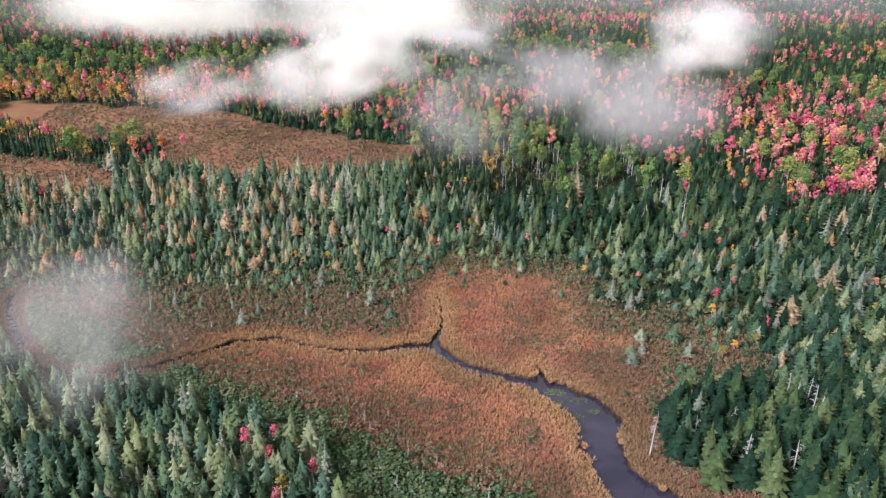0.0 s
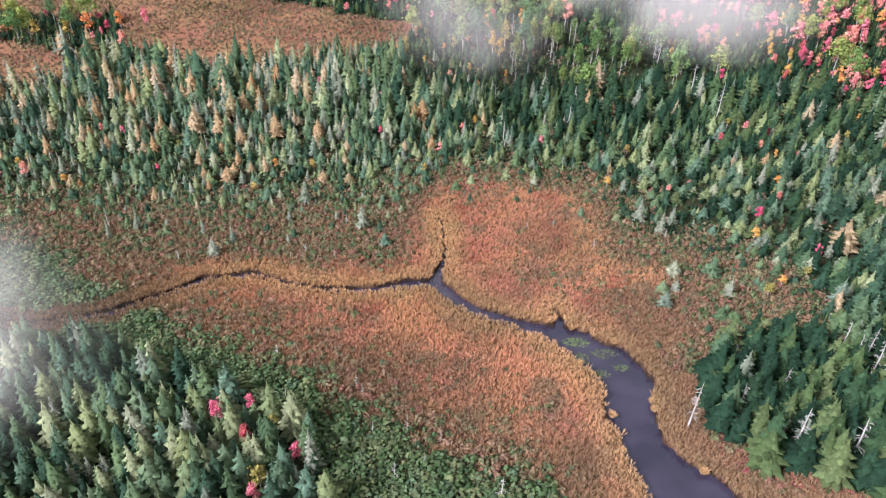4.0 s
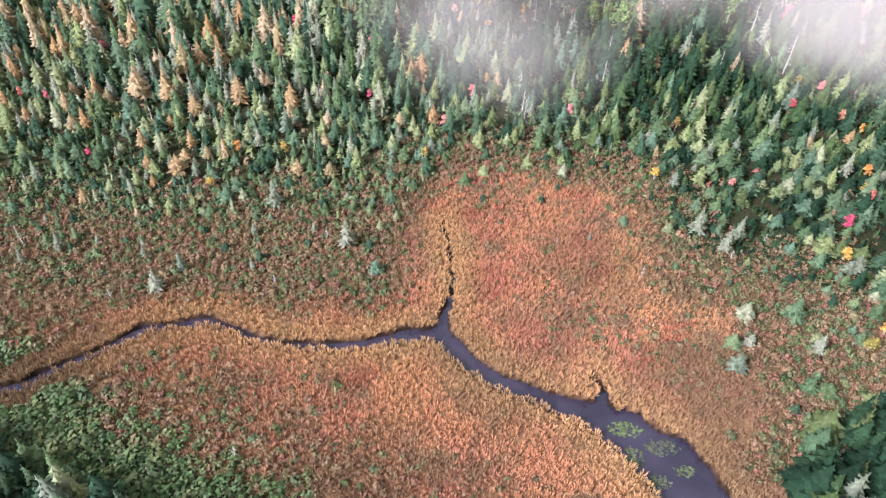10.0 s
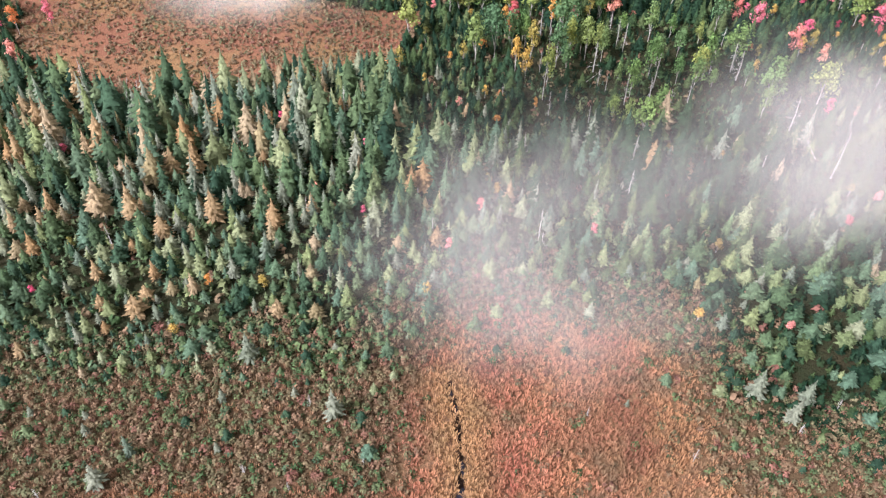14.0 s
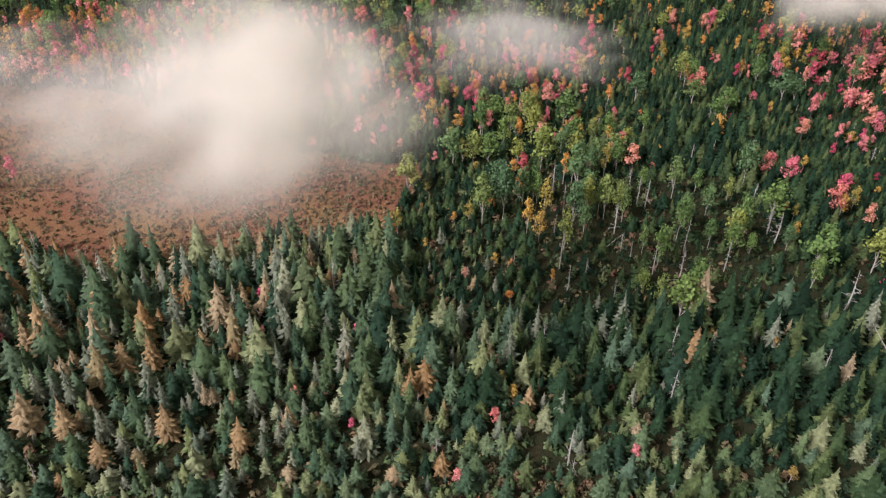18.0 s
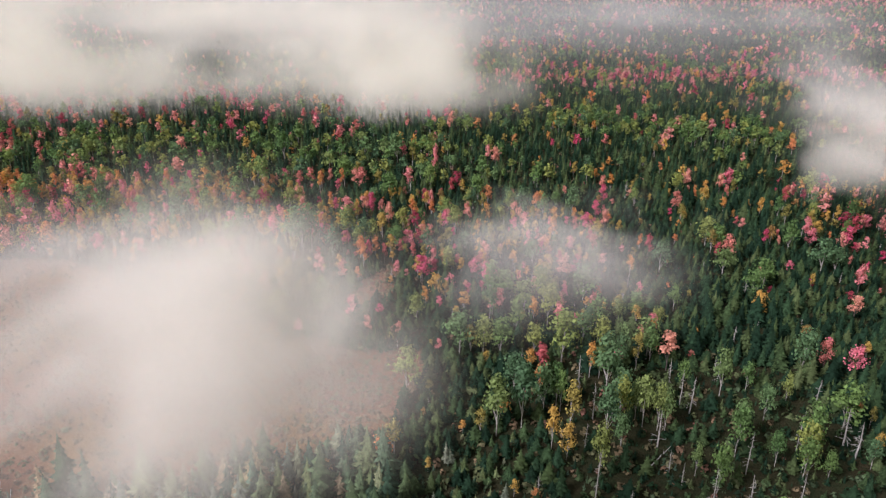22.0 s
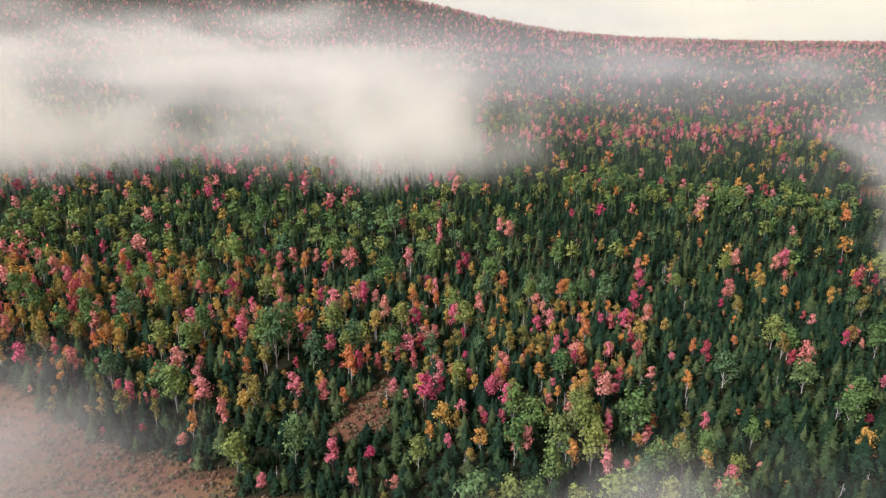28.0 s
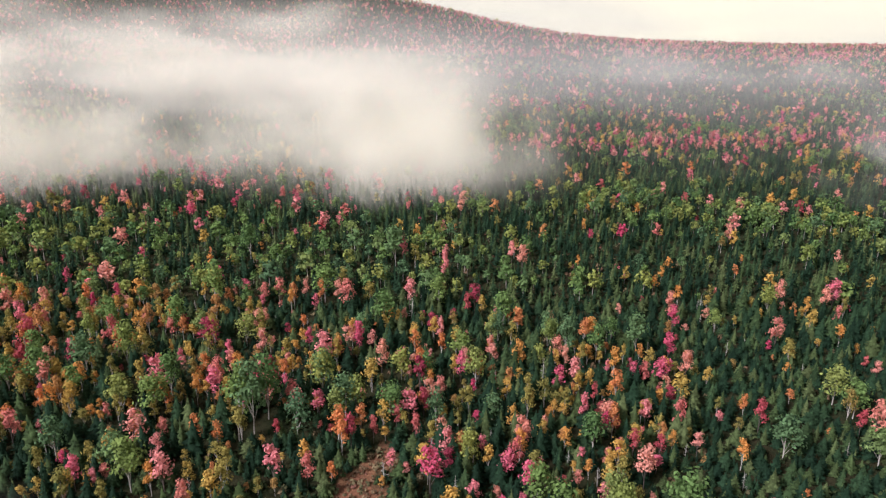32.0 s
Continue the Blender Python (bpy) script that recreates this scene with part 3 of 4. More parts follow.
BUSHES = [bush(pr, 13, .30) for _ in range(6)]
MOUNDS = [bush(pr, 26, .17) for _ in range(6)]
TUFTS = [tuft(pr, 10) for _ in range(8)]


def lattice(x0, x1, y0, y1, step):
    xs, ys = np.arange(x0, x1, step), np.arange(y0, y1, step)
    X, Y = np.meshgrid(xs, ys)
    X, Y = X.ravel() + rng.uniform(-.48, .48, X.size) * step, Y.ravel() + rng.uniform(-.48, .48, X.size) * step
    return X, Y


# single trees that stand out: x, y, height, girth
PINK_MAPLES = [(-30.1, 85.9, 5, 5), (-26.1, 88.1, 4, 4.5), (-25.2, 81.8, 5, 4.5), (-18.2, 79, 5.5, 5), (-22.3, 73.1, 5, 5), (-87.6, 151, 5, 4.5),
               (68.8, 126, 3.6, 4), (2.1, 211.2, 3, 3.5), (70.5, 245.9, 8, 6.5), (87, 264.7, 7, 9), (86.4, 241.3, 5, 8), (-44.7, 209.4, 3, 3.5), (-3.8, 352.5, 13, 7.5),
               (17, 364.1, 9, 9), (1.4, 287.4, 5, 6), (-16.8, 313.5, 8, 7), (-1.3, 310.6, 7, 6), (-5.1, 323.7, 8, 6), (-92.6, 239.8, 8, 8), (-14.8, 174.8, 3, 3.5)]
ORANGE_TREES = [(-22.1, 84.5, 4, 4), (-22.1, 75.6, 5, 5), (55.7, 115, 3, 4), (59.1, 117.8, 2.6, 4), (7.8, 215.2, 3.4, 3), (9.8, 205.3, 2.6, 4.5), (-12.3, 221.4, 6, 7),
                (-10.7, 224, 7, 6), (17.9, 209.8, 4, 2.5), (14.9, 224.8, 9, 5), (18.9, 230.1, 10, 6), (17, 222.4, 8, 5), (25.1, 244.2, 8, 6), (34.6, 246.8, 9, 5), (-99.5, 237.2, 8, 7)]
ASPENS = [(38.1, 199.6, 10, 10), (66.9, 212.1, 12, 10), (6.2, 228.1, 12, 8), (10.6, 230.1, 13, 8), (27, 238.9, 13, 10), (20.5, 248.6, 12, 11), (65.1, 228.9, 10, 9), (78.8, 213.8, 10, 10),
          (8.7, 275.1, 9, 7), (20.3, 271.3, 9, 7), (73.7, 279.9, 8, 9), (68.6, 274.2, 8, 8), (66.6, 286.4, 8, 8), (-57.8, 340.9, 11, 9), (-57.2, 371.2, 11, 9), (-17.1, 367.7, 12, 11), (-32.9, 345.4, 10, 11), (70.2, 300, 8, 8),
          (-39.7, 294.8, 13, 9), (-37.3, 293.8, 14, 9), (-35.8, 298.1, 13, 9)]
BLEACHED = [(-24.8, 99.2, 2.2, 4), (16.5, 134.7, 2.2, 2.6), (-11.1, 127.8, 1.5, 2.4), (-25, 126.9, 1.5, 4), (-19.4, 124.5, 2, 2.4), (-47.2, 123.4, 2.4, 3), (28.3, 128.5, 2.6, 3.4), (-12.3, 93.1, 3, 2.6),
            (-11.2, 91.4, 2.6, 2.6), (-39.5, 98.2, 2, 2.4), (-34, 97, 2, 2.4), (-37.7, 95.1, 2, 2.6), (-63.8, 133.9, 4.5, 4), (14.3, 169.3, 7, 6.5), (33.6, 86.3, 8.5, 7.5), (-4.6, 84.6, 4, 3),
            (-5.9, 77.4, 3.6, 4), (7.3, 75, 4, 5), (-9.2, 84.7, 2.4, 2.4), (-21.9, 90.6, 2, 2), (-.1, 83.2, 2.6, 2.4)]
BLEACHED_TALL = [(-2.1, 79.2, 3, 3), (68.2, 202.4, 9, 11), (70.6, 187.5, 10, 8), (20.1, 214.9, 9, 6), (45, 219.9, 8, 5), (55.3, 224.8, 8, 5)]
LONE_SPRUCES = [(-10.7, 129.1, 2.8, 4.2), (3, 149.7, 3, 4.4), (5.8, 145.2, 2, 3), (15.3, 145.3, 1.6, 3), (27.8, 140.1, 2.4, 3.6), (13.8, 154.3, 3.6, 5), (19.7, 152.3, 3, 4.4), (45.5, 109, 3, 5), (41, 121, 3.4, 5),
                (48, 121, 4.4, 6)]
LICHENED = [(-41.4, 125.1, 4, 8), (-38.7, 128.9, 4.4, 4), (-15.3, 134.6, 5.5, 6), (37.2, 112.1, 3.4, 7), (39, 138, 6, 6), (42, 134, 5.5, 6), (45, 137, 5, 5), (-27.6, 143.8, 5.5, 7), (-62, 130, 4, 4), (-58, 133, 4, 5),
            (40, 116, 3, 5), (49, 115, 4, 5)]
GOLDEN_TAMARACKS = [(-31.7, 200.9, 9, 9), (-46.1, 187, 8, 8), (-52.3, 184, 8.5, 9), (-46.3, 199.9, 8, 8), (-25.9, 212.1, 7.5, 7), (-49.9, 186, 7, 7), (-4.8, 182.6, 7.5, 8), (-52.9, 173.6, 8, 8), (-58.8, 174.8, 8, 9),
                    (-39.5, 173.7, 7, 7)]
ASPENS = [(x, y, h, w * 1.2) for x, y, h, w in ASPENS]
PINK_MAPLES = [(x, y, h, w * .98) for x, y, h, w in PINK_MAPLES]
ORANGE_TREES = [(x, y, h, w * 1.2) for x, y, h, w in ORANGE_TREES]
HEROES = [LONE_SPRUCES, GOLDEN_TAMARACKS, LICHENED, PINK_MAPLES, ORANGE_TREES, ASPENS, BLEACHED + BLEACHED_TALL, []]
ALL_HEROES = [p for h in HEROES for p in h]


def clear_of_heroes(x, y):
    ok = np.ones(x.shape, bool)
    for hx, hy, ht, hw in ALL_HEROES:
        ok &= np.hypot(x - hx, y - hy) > .7 + .16 * hw
    return ok


X, Y = lattice(-235, 235, 62, 345, 2.0)
wedge = np.abs(X) < 22 + .68 * Y
X, Y = X[wedge], Y[wedge]
bog, clearing = in_bog(X, Y), in_clearing(X, Y)
bankd = bank_distance(X, Y)
lowleft = (X < 0) & (Y < 128) & (Y + .45 * X < 82)
clump = (X > 34) & (X < 75) & (Y < 104)
edge = np.clip((Y - 138 - 5 * (fbm(X, Y, 12, 2) - .5)) / 60, 0, 1) ** 1.1
right = .55 * smooth(46, 78, X) * (Y < 235)
fringe = (Y > 104) & (Y < 225) & ~lowleft
mixed_zone = Y > 226 + 18 * (fbm(X, Y, 30, 4) - .5) - 22 * smooth(20, 70, X)
grove = (X > 16) & (X < 66) & (Y > 203) & (Y < 246)
nursery = (X > -8) & (X < 24) & (Y > 198) & (Y < 228)
u = rng.uniform(0, 1, X.size)
keep = ~bog & ~clearing & (bankd > 1.5)
keep &= np.where(fringe, u < .42 + .50 * np.maximum(edge, right), u < .86)
keep &= np.where(grove, u < .22, True)
keep &= ~fringe | (u < .30 + .5 * smooth(1, 10, bog_edge(X, Y)))
stray = bog & (bankd > 5) & (Y > 100) & (u < .16 * smooth(36, 44, X) + .025 * (Y > 122) + .16 * smooth(126, 140, Y) * (X < -8) + .10 * (1 - smooth(2, 9, bog_edge(X, Y))))
keep |= stray
keep &= clear_of_heroes(X, Y)
X, Y, edge, right, lowleft, mixed_zone, stray, clump, grove, nursery = (v[keep] for v in (X, Y, edge, right, lowleft, mixed_zone, stray, clump, grove, nursery))
n = X.size
tall = 1.5 + 8.2 * np.maximum(edge, right) * (.12 + rng.uniform(0, 1, n) ** 2.1) + rng.uniform(0, 1.4, n)
tall = np.where(lowleft, rng.uniform(4.5, 8.5, n), tall)
tall = np.where(clump, rng.uniform(5, 8.5, n), tall)
tall = np.where(stray, rng.uniform(.9, 2.8, n), tall)
young = (fbm(X, Y, 26, 12) > .42) | nursery
tall = np.where(mixed_zone, np.where(young, rng.uniform(1.8, 4.5, n), rng.uniform(3, 7.5, n)), tall)
tall = np.where(nursery & ~mixed_zone, rng.uniform(2, 4.5, n), tall)
w = rng.uniform(0, 1, n)
kind = np.zeros(n, int)                       # 0 spruce 1 tamarack 2 grey spruce 3 red maple 4 golden 5 aspen 6 snag
west = 1 - smooth(-50, 5, X)
bogwood = ~mixed_zone & ~lowleft & ~clump
kind[bogwood & (w < .02 + .15 * west) & (tall > 2.6)] = 1
kind[bogwood & (w > .90 - .13 * west)] = 2
kind[bogwood & (w > .965)] = 6
kind[bogwood & (w > .98)] = 4
kind[bogwood & (w > .993)] = 3
kind[lowleft & (w > .93)] = 2
kind[clump & (w > .975)] = 2
kind[clump & (w < .06)] = 6
hot, leafyn = fbm(X, Y, 55, 14), fbm(X, Y, 70, 18)
east_red = smooth(70, 130, X) * (1 - smooth(300, 360, Y))
belt = np.exp(-((Y - 304 - 10 * (fbm(X, Y, 40, 61) - .5)) / 22) ** 2) * (1 - smooth(45, 80, X))
clot = smooth(.40, .62, fbm(X, Y, 9, 71))
pm = .01 + (.06 * smooth(.45, .62, hot) + .20 * east_red + .09 * belt + .03) * (.35 + 1.1 * clot)
pg = .03 + .07 * smooth(.42, .62, hot) + .16 * belt + .20 * (1 - smooth(-70, -30, X)) * (Y > 275)
pa = .02 + .07 * smooth(.56, .70, leafyn)
thin_east = 1 - .7 * smooth(30, 50, X) * (1 - smooth(90, 115, X)) * (1 - smooth(305, 345, Y))
pm, pg, pa = pm * thin_east, pg * thin_east, pa * thin_east
w2 = rng.uniform(0, 1, n)
m_ok = mixed_zone & ~nursery
kind[m_ok & (w2 < pm)] = 3
kind[m_ok & (w2 >= pm) & (w2 < pm + pg)] = 4
kind[m_ok & (w2 >= pm + pg) & (w2 < pm + pg + pa)] = 5
kind[m_ok & (w2 > .975)] = 6
kind[grove & (w2 < .22)] = 5
kind[grove & (w2 > .80)] = 6
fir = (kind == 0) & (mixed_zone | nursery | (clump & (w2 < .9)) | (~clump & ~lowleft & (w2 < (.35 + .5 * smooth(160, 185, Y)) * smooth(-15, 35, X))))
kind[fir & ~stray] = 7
tall = np.where((kind == 5) & (mixed_zone | grove), rng.uniform(6, 11, n), tall)
tall = np.where((kind == 3) & mixed_zone, 2.4 + 6.6 * rng.uniform(0, 1, n) ** 1.3, tall)
tall = np.where((kind == 4) & mixed_zone, 2.2 + 5.6 * rng.uniform(0, 1, n) ** 1.3, tall)
tall = np.where((kind == 3) & ~mixed_zone, np.minimum(tall, 3.4), tall)
tall = np.where((kind == 4) & ~mixed_zone, np.minimum(tall, 3.0), tall)
tall = np.where((kind == 6) & grove, rng.uniform(5, 9, n), tall)
tall = np.where(kind == 6, np.maximum(2, tall * .85), tall)
girth = tall * rng.uniform(.75, 1.2, n) * np.where(tall < 4, 1.4, 1.0) * np.where((kind == 5) & grove, .7, 1) * np.where((X > 30) & (Y < 165), 1.25, 1)


def trunk_and_crown(name, shapes, crown_mat, wood_mat, label, category, group):
    """Empty models, one for each shape, that copy_thing() repeats."""
    out = []
    for s in shapes:
        e = new(name)
        e.empty_display_size = .5
        tagged(e, label, category, group)
        for part_name, slot, mat in (("trunk", 1, wood_mat), ("crown", 0, crown_mat)):
            if slot in s.m:
                new(part_name, s.mesh(part_name, slot, mat)).parent = e
        out.append(e)
    return out


def placed(model, x, y, h, w, spin):
    ob = copy_thing(model, Matrix.Identity(4))
    ob.location, ob.rotation_euler, ob.scale = (x, y, float(height(x, y))), (0, 0, spin), (w, w, h)
    return ob


KINDS = [
    ("spruce", SPRUCE_HI, SPRUCE, BARK, "slender dark green spruce of the bog forest", "spruce"),
    ("tamarack", TAMARACK_HI, TAMARACK, BARK, "tamarack with golden brown autumn needles among spruces", "larch"),
    ("lichen_spruce", GREY_HI, GREY_SPRUCE, DEAD_WOOD, "pale grey-green dying spruce hung with lichen", "spruce"),
    ("red_maple", LEAFY_HI, MAPLE, BARK, "young maple with pink and crimson autumn leaves", "maple"),
    ("golden_birch", LEAFY_HI, GOLD, BIRCH_BARK, "small birch with orange and yellow autumn leaves", "birch"),
    ("aspen", LEAFY_TALL, ASPEN, BIRCH_BARK, "tall pale-stemmed aspen with a light green crown", "aspen"),
    ("snag", SNAGS, None, DEAD_WOOD, "bleached dead tree with bare twigs standing in the bog forest", "dead tree"),
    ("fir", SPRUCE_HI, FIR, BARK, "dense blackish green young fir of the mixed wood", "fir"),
]
for k, (name, shapes, crown, wood, label, cat) in enumerate(KINDS):
    models = trunk_and_crown(name, shapes, crown, wood, label, cat, name + " trees of the near wood")
    for hx, hy, ht, hw in HEROES[k]:
        placed(models[pr.randrange(len(models))], hx, hy, ht, hw, pr.uniform(0, 6.28))
    sel = np.nonzero(kind == k)[0]
    rank = np.abs(X[sel]) + np.where(Y[sel] < 280, 0, 60) + rng.uniform(0, 30, len(sel))
    order = sel[np.argsort(rank)]
    for i in order[:270]:
        placed(models[pr.randrange(len(models))], float(X[i]), float(Y[i]), float(tall[i]), float(girth[i]), pr.uniform(0, 6.28))
    rest = order[270:]
    aside = np.abs(X[rest]) > 105
    lean_shapes = SPRUCE_MID if k in (0, 1, 2, 7) else ASPEN_MID if k == 5 else LEAFY_MID
    stand = SPRUCE_STAND if k in (0, 7) else shapes
    for part_rest, use, end in ((rest[~aside], stand, "_wood"), (rest[aside], lean_shapes if k != 6 else shapes, "_wood_aside")):
        if len(part_rest):
            me = planted(name + end, use, X[part_rest], Y[part_rest], tall[part_rest], girth[part_rest], [crown or wood, wood], rng)
            tagged(new(name + end, me), label.replace(" of the bog forest", "").replace(" of the mixed wood", "") + ", many in a close stand", "woodland", kind="stuff")
    for m in models:
        for ch in list(m.children):
            bpy.data.objects.remove(ch)
        bpy.data.objects.remove(m)


def woods(suffix, y0, y1, step, conif, leaf, widest, scale=1.0, red=0.0):
    X, Y = lattice(-widest, widest, y0, y1, step)
    n = X.size
    ok = ~in_clearing(X, Y) & (rng.uniform(0, 1, n) < .9) & (np.abs(X) < 30 + .68 * Y) & clear_of_heroes(X, Y)
    X, Y = X[ok], Y[ok]
    n = X.size
    hot, leafyn = fbm(X, Y, 75, 14), fbm(X, Y, 90, 18)
    bands = fbm(X, Y * 2.4, 160, 41)
    reds = np.exp(-((Y - 530 - .12 * X) / 30) ** 2) * smooth(-10, 50, X) + .35 * np.exp(-((Y - 455) / 40) ** 2) * (1 - smooth(-90, -30, X))
    leafbelt = np.exp(-((Y - 368) / 30) ** 2) * (1 - smooth(-10, 50, X))
    pm = red + .006 + .045 * smooth(.47, .62, hot) * smooth(.45, .62, fbm(X, Y, 12, 71)) + .09 * smooth(.58, .68, bands) + .26 * reds
    pg = .02 + .025 * smooth(.42, .62, hot)
    pa = .03 + .14 * smooth(.54, .68, leafyn) + .36 * leafbelt + .65 * np.exp(-((X - 60) / 21) ** 2 - ((Y - 428) / 13) ** 2) + .65 * np.exp(-((X - 107) / 31) ** 2 - ((Y - 406) / 16) ** 2)
    w = rng.uniform(0, 1, n)
    kind = np.where(w < pm, 3, np.where(w < pm + pg, 4, np.where(w < pm + pg + pa, 5, 0)))
    tall = np.where(kind == 0, rng.uniform(3, 7, n), 2.5 + 5.5 * rng.uniform(0, 1, n)) * scale
    girth = tall * rng.uniform(.85, 1.25, n)
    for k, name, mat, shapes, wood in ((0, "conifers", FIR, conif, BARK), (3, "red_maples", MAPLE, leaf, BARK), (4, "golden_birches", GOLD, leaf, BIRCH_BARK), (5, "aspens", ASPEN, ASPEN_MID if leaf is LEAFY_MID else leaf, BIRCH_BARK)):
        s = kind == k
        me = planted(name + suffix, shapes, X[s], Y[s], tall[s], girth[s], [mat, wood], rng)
        if me:
            tagged(new(name + suffix, me), name.replace("_", " ") + " of the wooded rise, seen from far above", "woodland", kind="stuff")


woods("_beyond", 345, 640, 3.0, SPRUCE_MID, LEAFY_MID, 460)
woods("_far", 640, 1150, 5.6, SPRUCE_LOW, LEAFY_LOW, 800, 1.15, .05)
woods("_hill", 1150, 2050, 10.0, SPRUCE_LOW, LEAFY_LOW, 1450, 1.45, .3)

# the same wood behind the start and beyond both sides of the valley
X, Y = lattice(-260, 260, -110, 345, 4.6)
ok = ((Y < 62) | (np.abs(X) > 22 + .68 * Y)) & ~in_bog(X, Y) & ~in_clearing(X, Y) & (bank_distance(X, Y) > 2) & (rng.uniform(0, 1, X.size) < .85)
X, Y = X[ok], Y[ok]
t = rng.uniform(4, 9, X.size)
tagged(new("spruce_wood_behind", planted("spruce_wood_behind", SPRUCE_MID, X, Y, t, t * rng.uniform(.9, 1.2, X.size), [SPRUCE, BARK], rng)), "green spruce wood closing the valley all round", "woodland", kind="stuff")

# saplings and low growth between the trees
X, Y = lattice(-150, 150, 66, 460, 2.1)
ok = ~in_bog(X, Y) & ~in_clearing(X, Y) & (np.abs(X) < 20 + .6 * Y) & (rng.uniform(0, 1, X.size) < np.where((Y < 175) | (np.abs(X - 25) < 42) & (Y < 255), .88, .6)) & (bank_distance(X, Y) > 2) & clear_of_heroes(X, Y)
X, Y = X[ok], Y[ok]
t = rng.uniform(.8, 2.6, X.size)
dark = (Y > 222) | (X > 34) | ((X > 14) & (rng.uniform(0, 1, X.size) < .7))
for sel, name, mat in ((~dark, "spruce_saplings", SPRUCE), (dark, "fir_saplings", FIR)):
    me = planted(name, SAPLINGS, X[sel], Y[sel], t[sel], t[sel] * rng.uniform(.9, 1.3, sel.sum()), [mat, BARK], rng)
    tagged(new(name, me), "young green " + name.split("_")[0] + " saplings crowded on the forest floor", "saplings", kind="stuff")
X, Y = lattice(-150, 150, 66, 420, 1.9)
ok = ~in_bog(X, Y) & ~in_clearing(X, Y) & (np.abs(X) < 20 + .62 * Y) & (rng.uniform(0, 1, X.size) < np.where(Y < 255, .78, .5)) & (bank_distance(X, Y) > 2)
X, Y = X[ok], Y[ok]
pick = rng.uniform(0, 1, X.size)
rusty = (.22 + .3 * smooth(.5, .65, fbm(X, Y, 22, 51))) * (1 - .75 * smooth(25, 60, X) * (Y > 150)) * (1 - .5 * smooth(230, 260, Y) * smooth(-30, 10, X))
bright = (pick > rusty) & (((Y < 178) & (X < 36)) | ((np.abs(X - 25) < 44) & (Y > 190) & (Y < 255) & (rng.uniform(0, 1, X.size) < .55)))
# deep in the wood the darker green stands in for forest shade
for sel, name, mat, lab in ((bright, "margin_shrubs", SHRUB, "green leafy shrubs between the stunted spruces"), ((pick > rusty) & ~bright, "understory_shrubs", SHADED_LEAVES, "dense forest floor shrubs, their green darkened for the shade between the trees"),
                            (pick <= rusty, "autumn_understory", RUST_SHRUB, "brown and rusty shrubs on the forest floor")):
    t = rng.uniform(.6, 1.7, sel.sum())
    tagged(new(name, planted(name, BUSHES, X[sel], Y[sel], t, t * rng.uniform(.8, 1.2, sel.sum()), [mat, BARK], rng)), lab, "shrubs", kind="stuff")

# ---- bog plants ----
X, Y = lattice(-110, 72, 42, 166, .48)
bd = bank_distance(X, Y) + ragged(X, Y)
green, north = shrubland(X, Y)
ok = (in_bog(X, Y) | (Y > 100) & (bog_edge(X, Y) < 4)) & (bd > .05) & (rng.uniform(0, 1, X.size) < .95 - .88 * np.maximum(green, north) * smooth(2, 6, bd))
X, Y, bd = X[ok], Y[ok], bd[ok]
hgt = rng.uniform(.45, .85, X.size)
me = planted("sedge", TUFTS, X, Y, hgt, hgt * rng.uniform(.7, 1.1, X.size), [sedge_material(), BARK], rng, gold=(1 - smooth(.8, 6, bd)) * .8,
             brown=np.clip(.75 * smooth(18, 34, X) * (Y < 116) + .7 * (1 - smooth(5, 27, margin(X, Y))) * (X < 20) + .35 * smooth(.5, .65, fbm(X, Y, 16, 83)) + .75 * shrubland(X, Y)[1] * smooth(2, 6, bd), 0, .8))
tagged(new("sedge", me), "rust-orange sedge tussocks over the whole open bog", "sedge", kind="stuff")
X, Y = lattice(-165, 0, 202, 312, 1.05)
ok = in_clearing(X, Y) & (rng.uniform(0, 1, X.size) < .55 + .4 * smooth(.4, .6, fbm(X, Y, 11, 33)))
X, Y = X[ok], Y[ok]
hgt = rng.uniform(.4, 1.1, X.size)
me = planted("clearing_heath", BUSHES, X, Y, hgt, hgt * rng.uniform(.8, 1.3, X.size), [RUST_SHRUB, BARK], rng)
tagged(new("clearing_heath", me), "brown and maroon heath over the forest clearings", "heath", kind="stuff")
X, Y = lattice(-100, 66, 66, 175, .85)
bd = bank_distance(X, Y)
green, north = shrubland(X, Y)
rust = .60 * smooth(.44, .60, fbm(X, Y, 18, 25)) * smooth(3, 9, bd) * (1 + .3 * (X > 2) * (Y > 118))
maroon = .65 * (1 - smooth(8, 26, margin(X, Y))) * (X < 14)
prob = np.maximum.reduce([green, rust, maroon, north]) * (bd > 3)
ok = (in_bog(X, Y) | (Y > 100) & (bog_edge(X, Y) < 9)) & (rng.uniform(0, 1, X.size) < prob)
X, Y, green, north = X[ok], Y[ok], green[ok], north[ok]
g = rng.uniform(0, 1, X.size) < np.maximum.reduce([green * 1.2, .34 * north, .22 + 0 * north])
for sel, name, mat, lab in ((g, "green_shrubs", SHRUB, "low dark green leatherleaf shrubs along the bog's margin"), (~g, "rusty_shrubs", RUST_SHRUB, "low brown and rust shrubs scattered on the bog")):
    t = rng.uniform(.6, 1.25, sel.sum()) * (1 + .8 * green[sel])
    tagged(new(name, planted(name, MOUNDS, X[sel], Y[sel], t, t * rng.uniform(.9, 1.3, sel.sum()), [mat, BARK], rng)), lab, "shrubs", kind="stuff")

# ---- small things by the water and on the bog floor ----
SEDGE = bpy.data.materials["sedge_blades"]
PEAT = surface("wet_peat", [(.3, (.012, .009, .007)), (.7, (.045, .032, .022))], 4)
WEED = foliage("pondweed", [(0, (.05, .085, .03)), (.5, (.08, .11, .04)), (1, (.06, .07, .045))], .1)


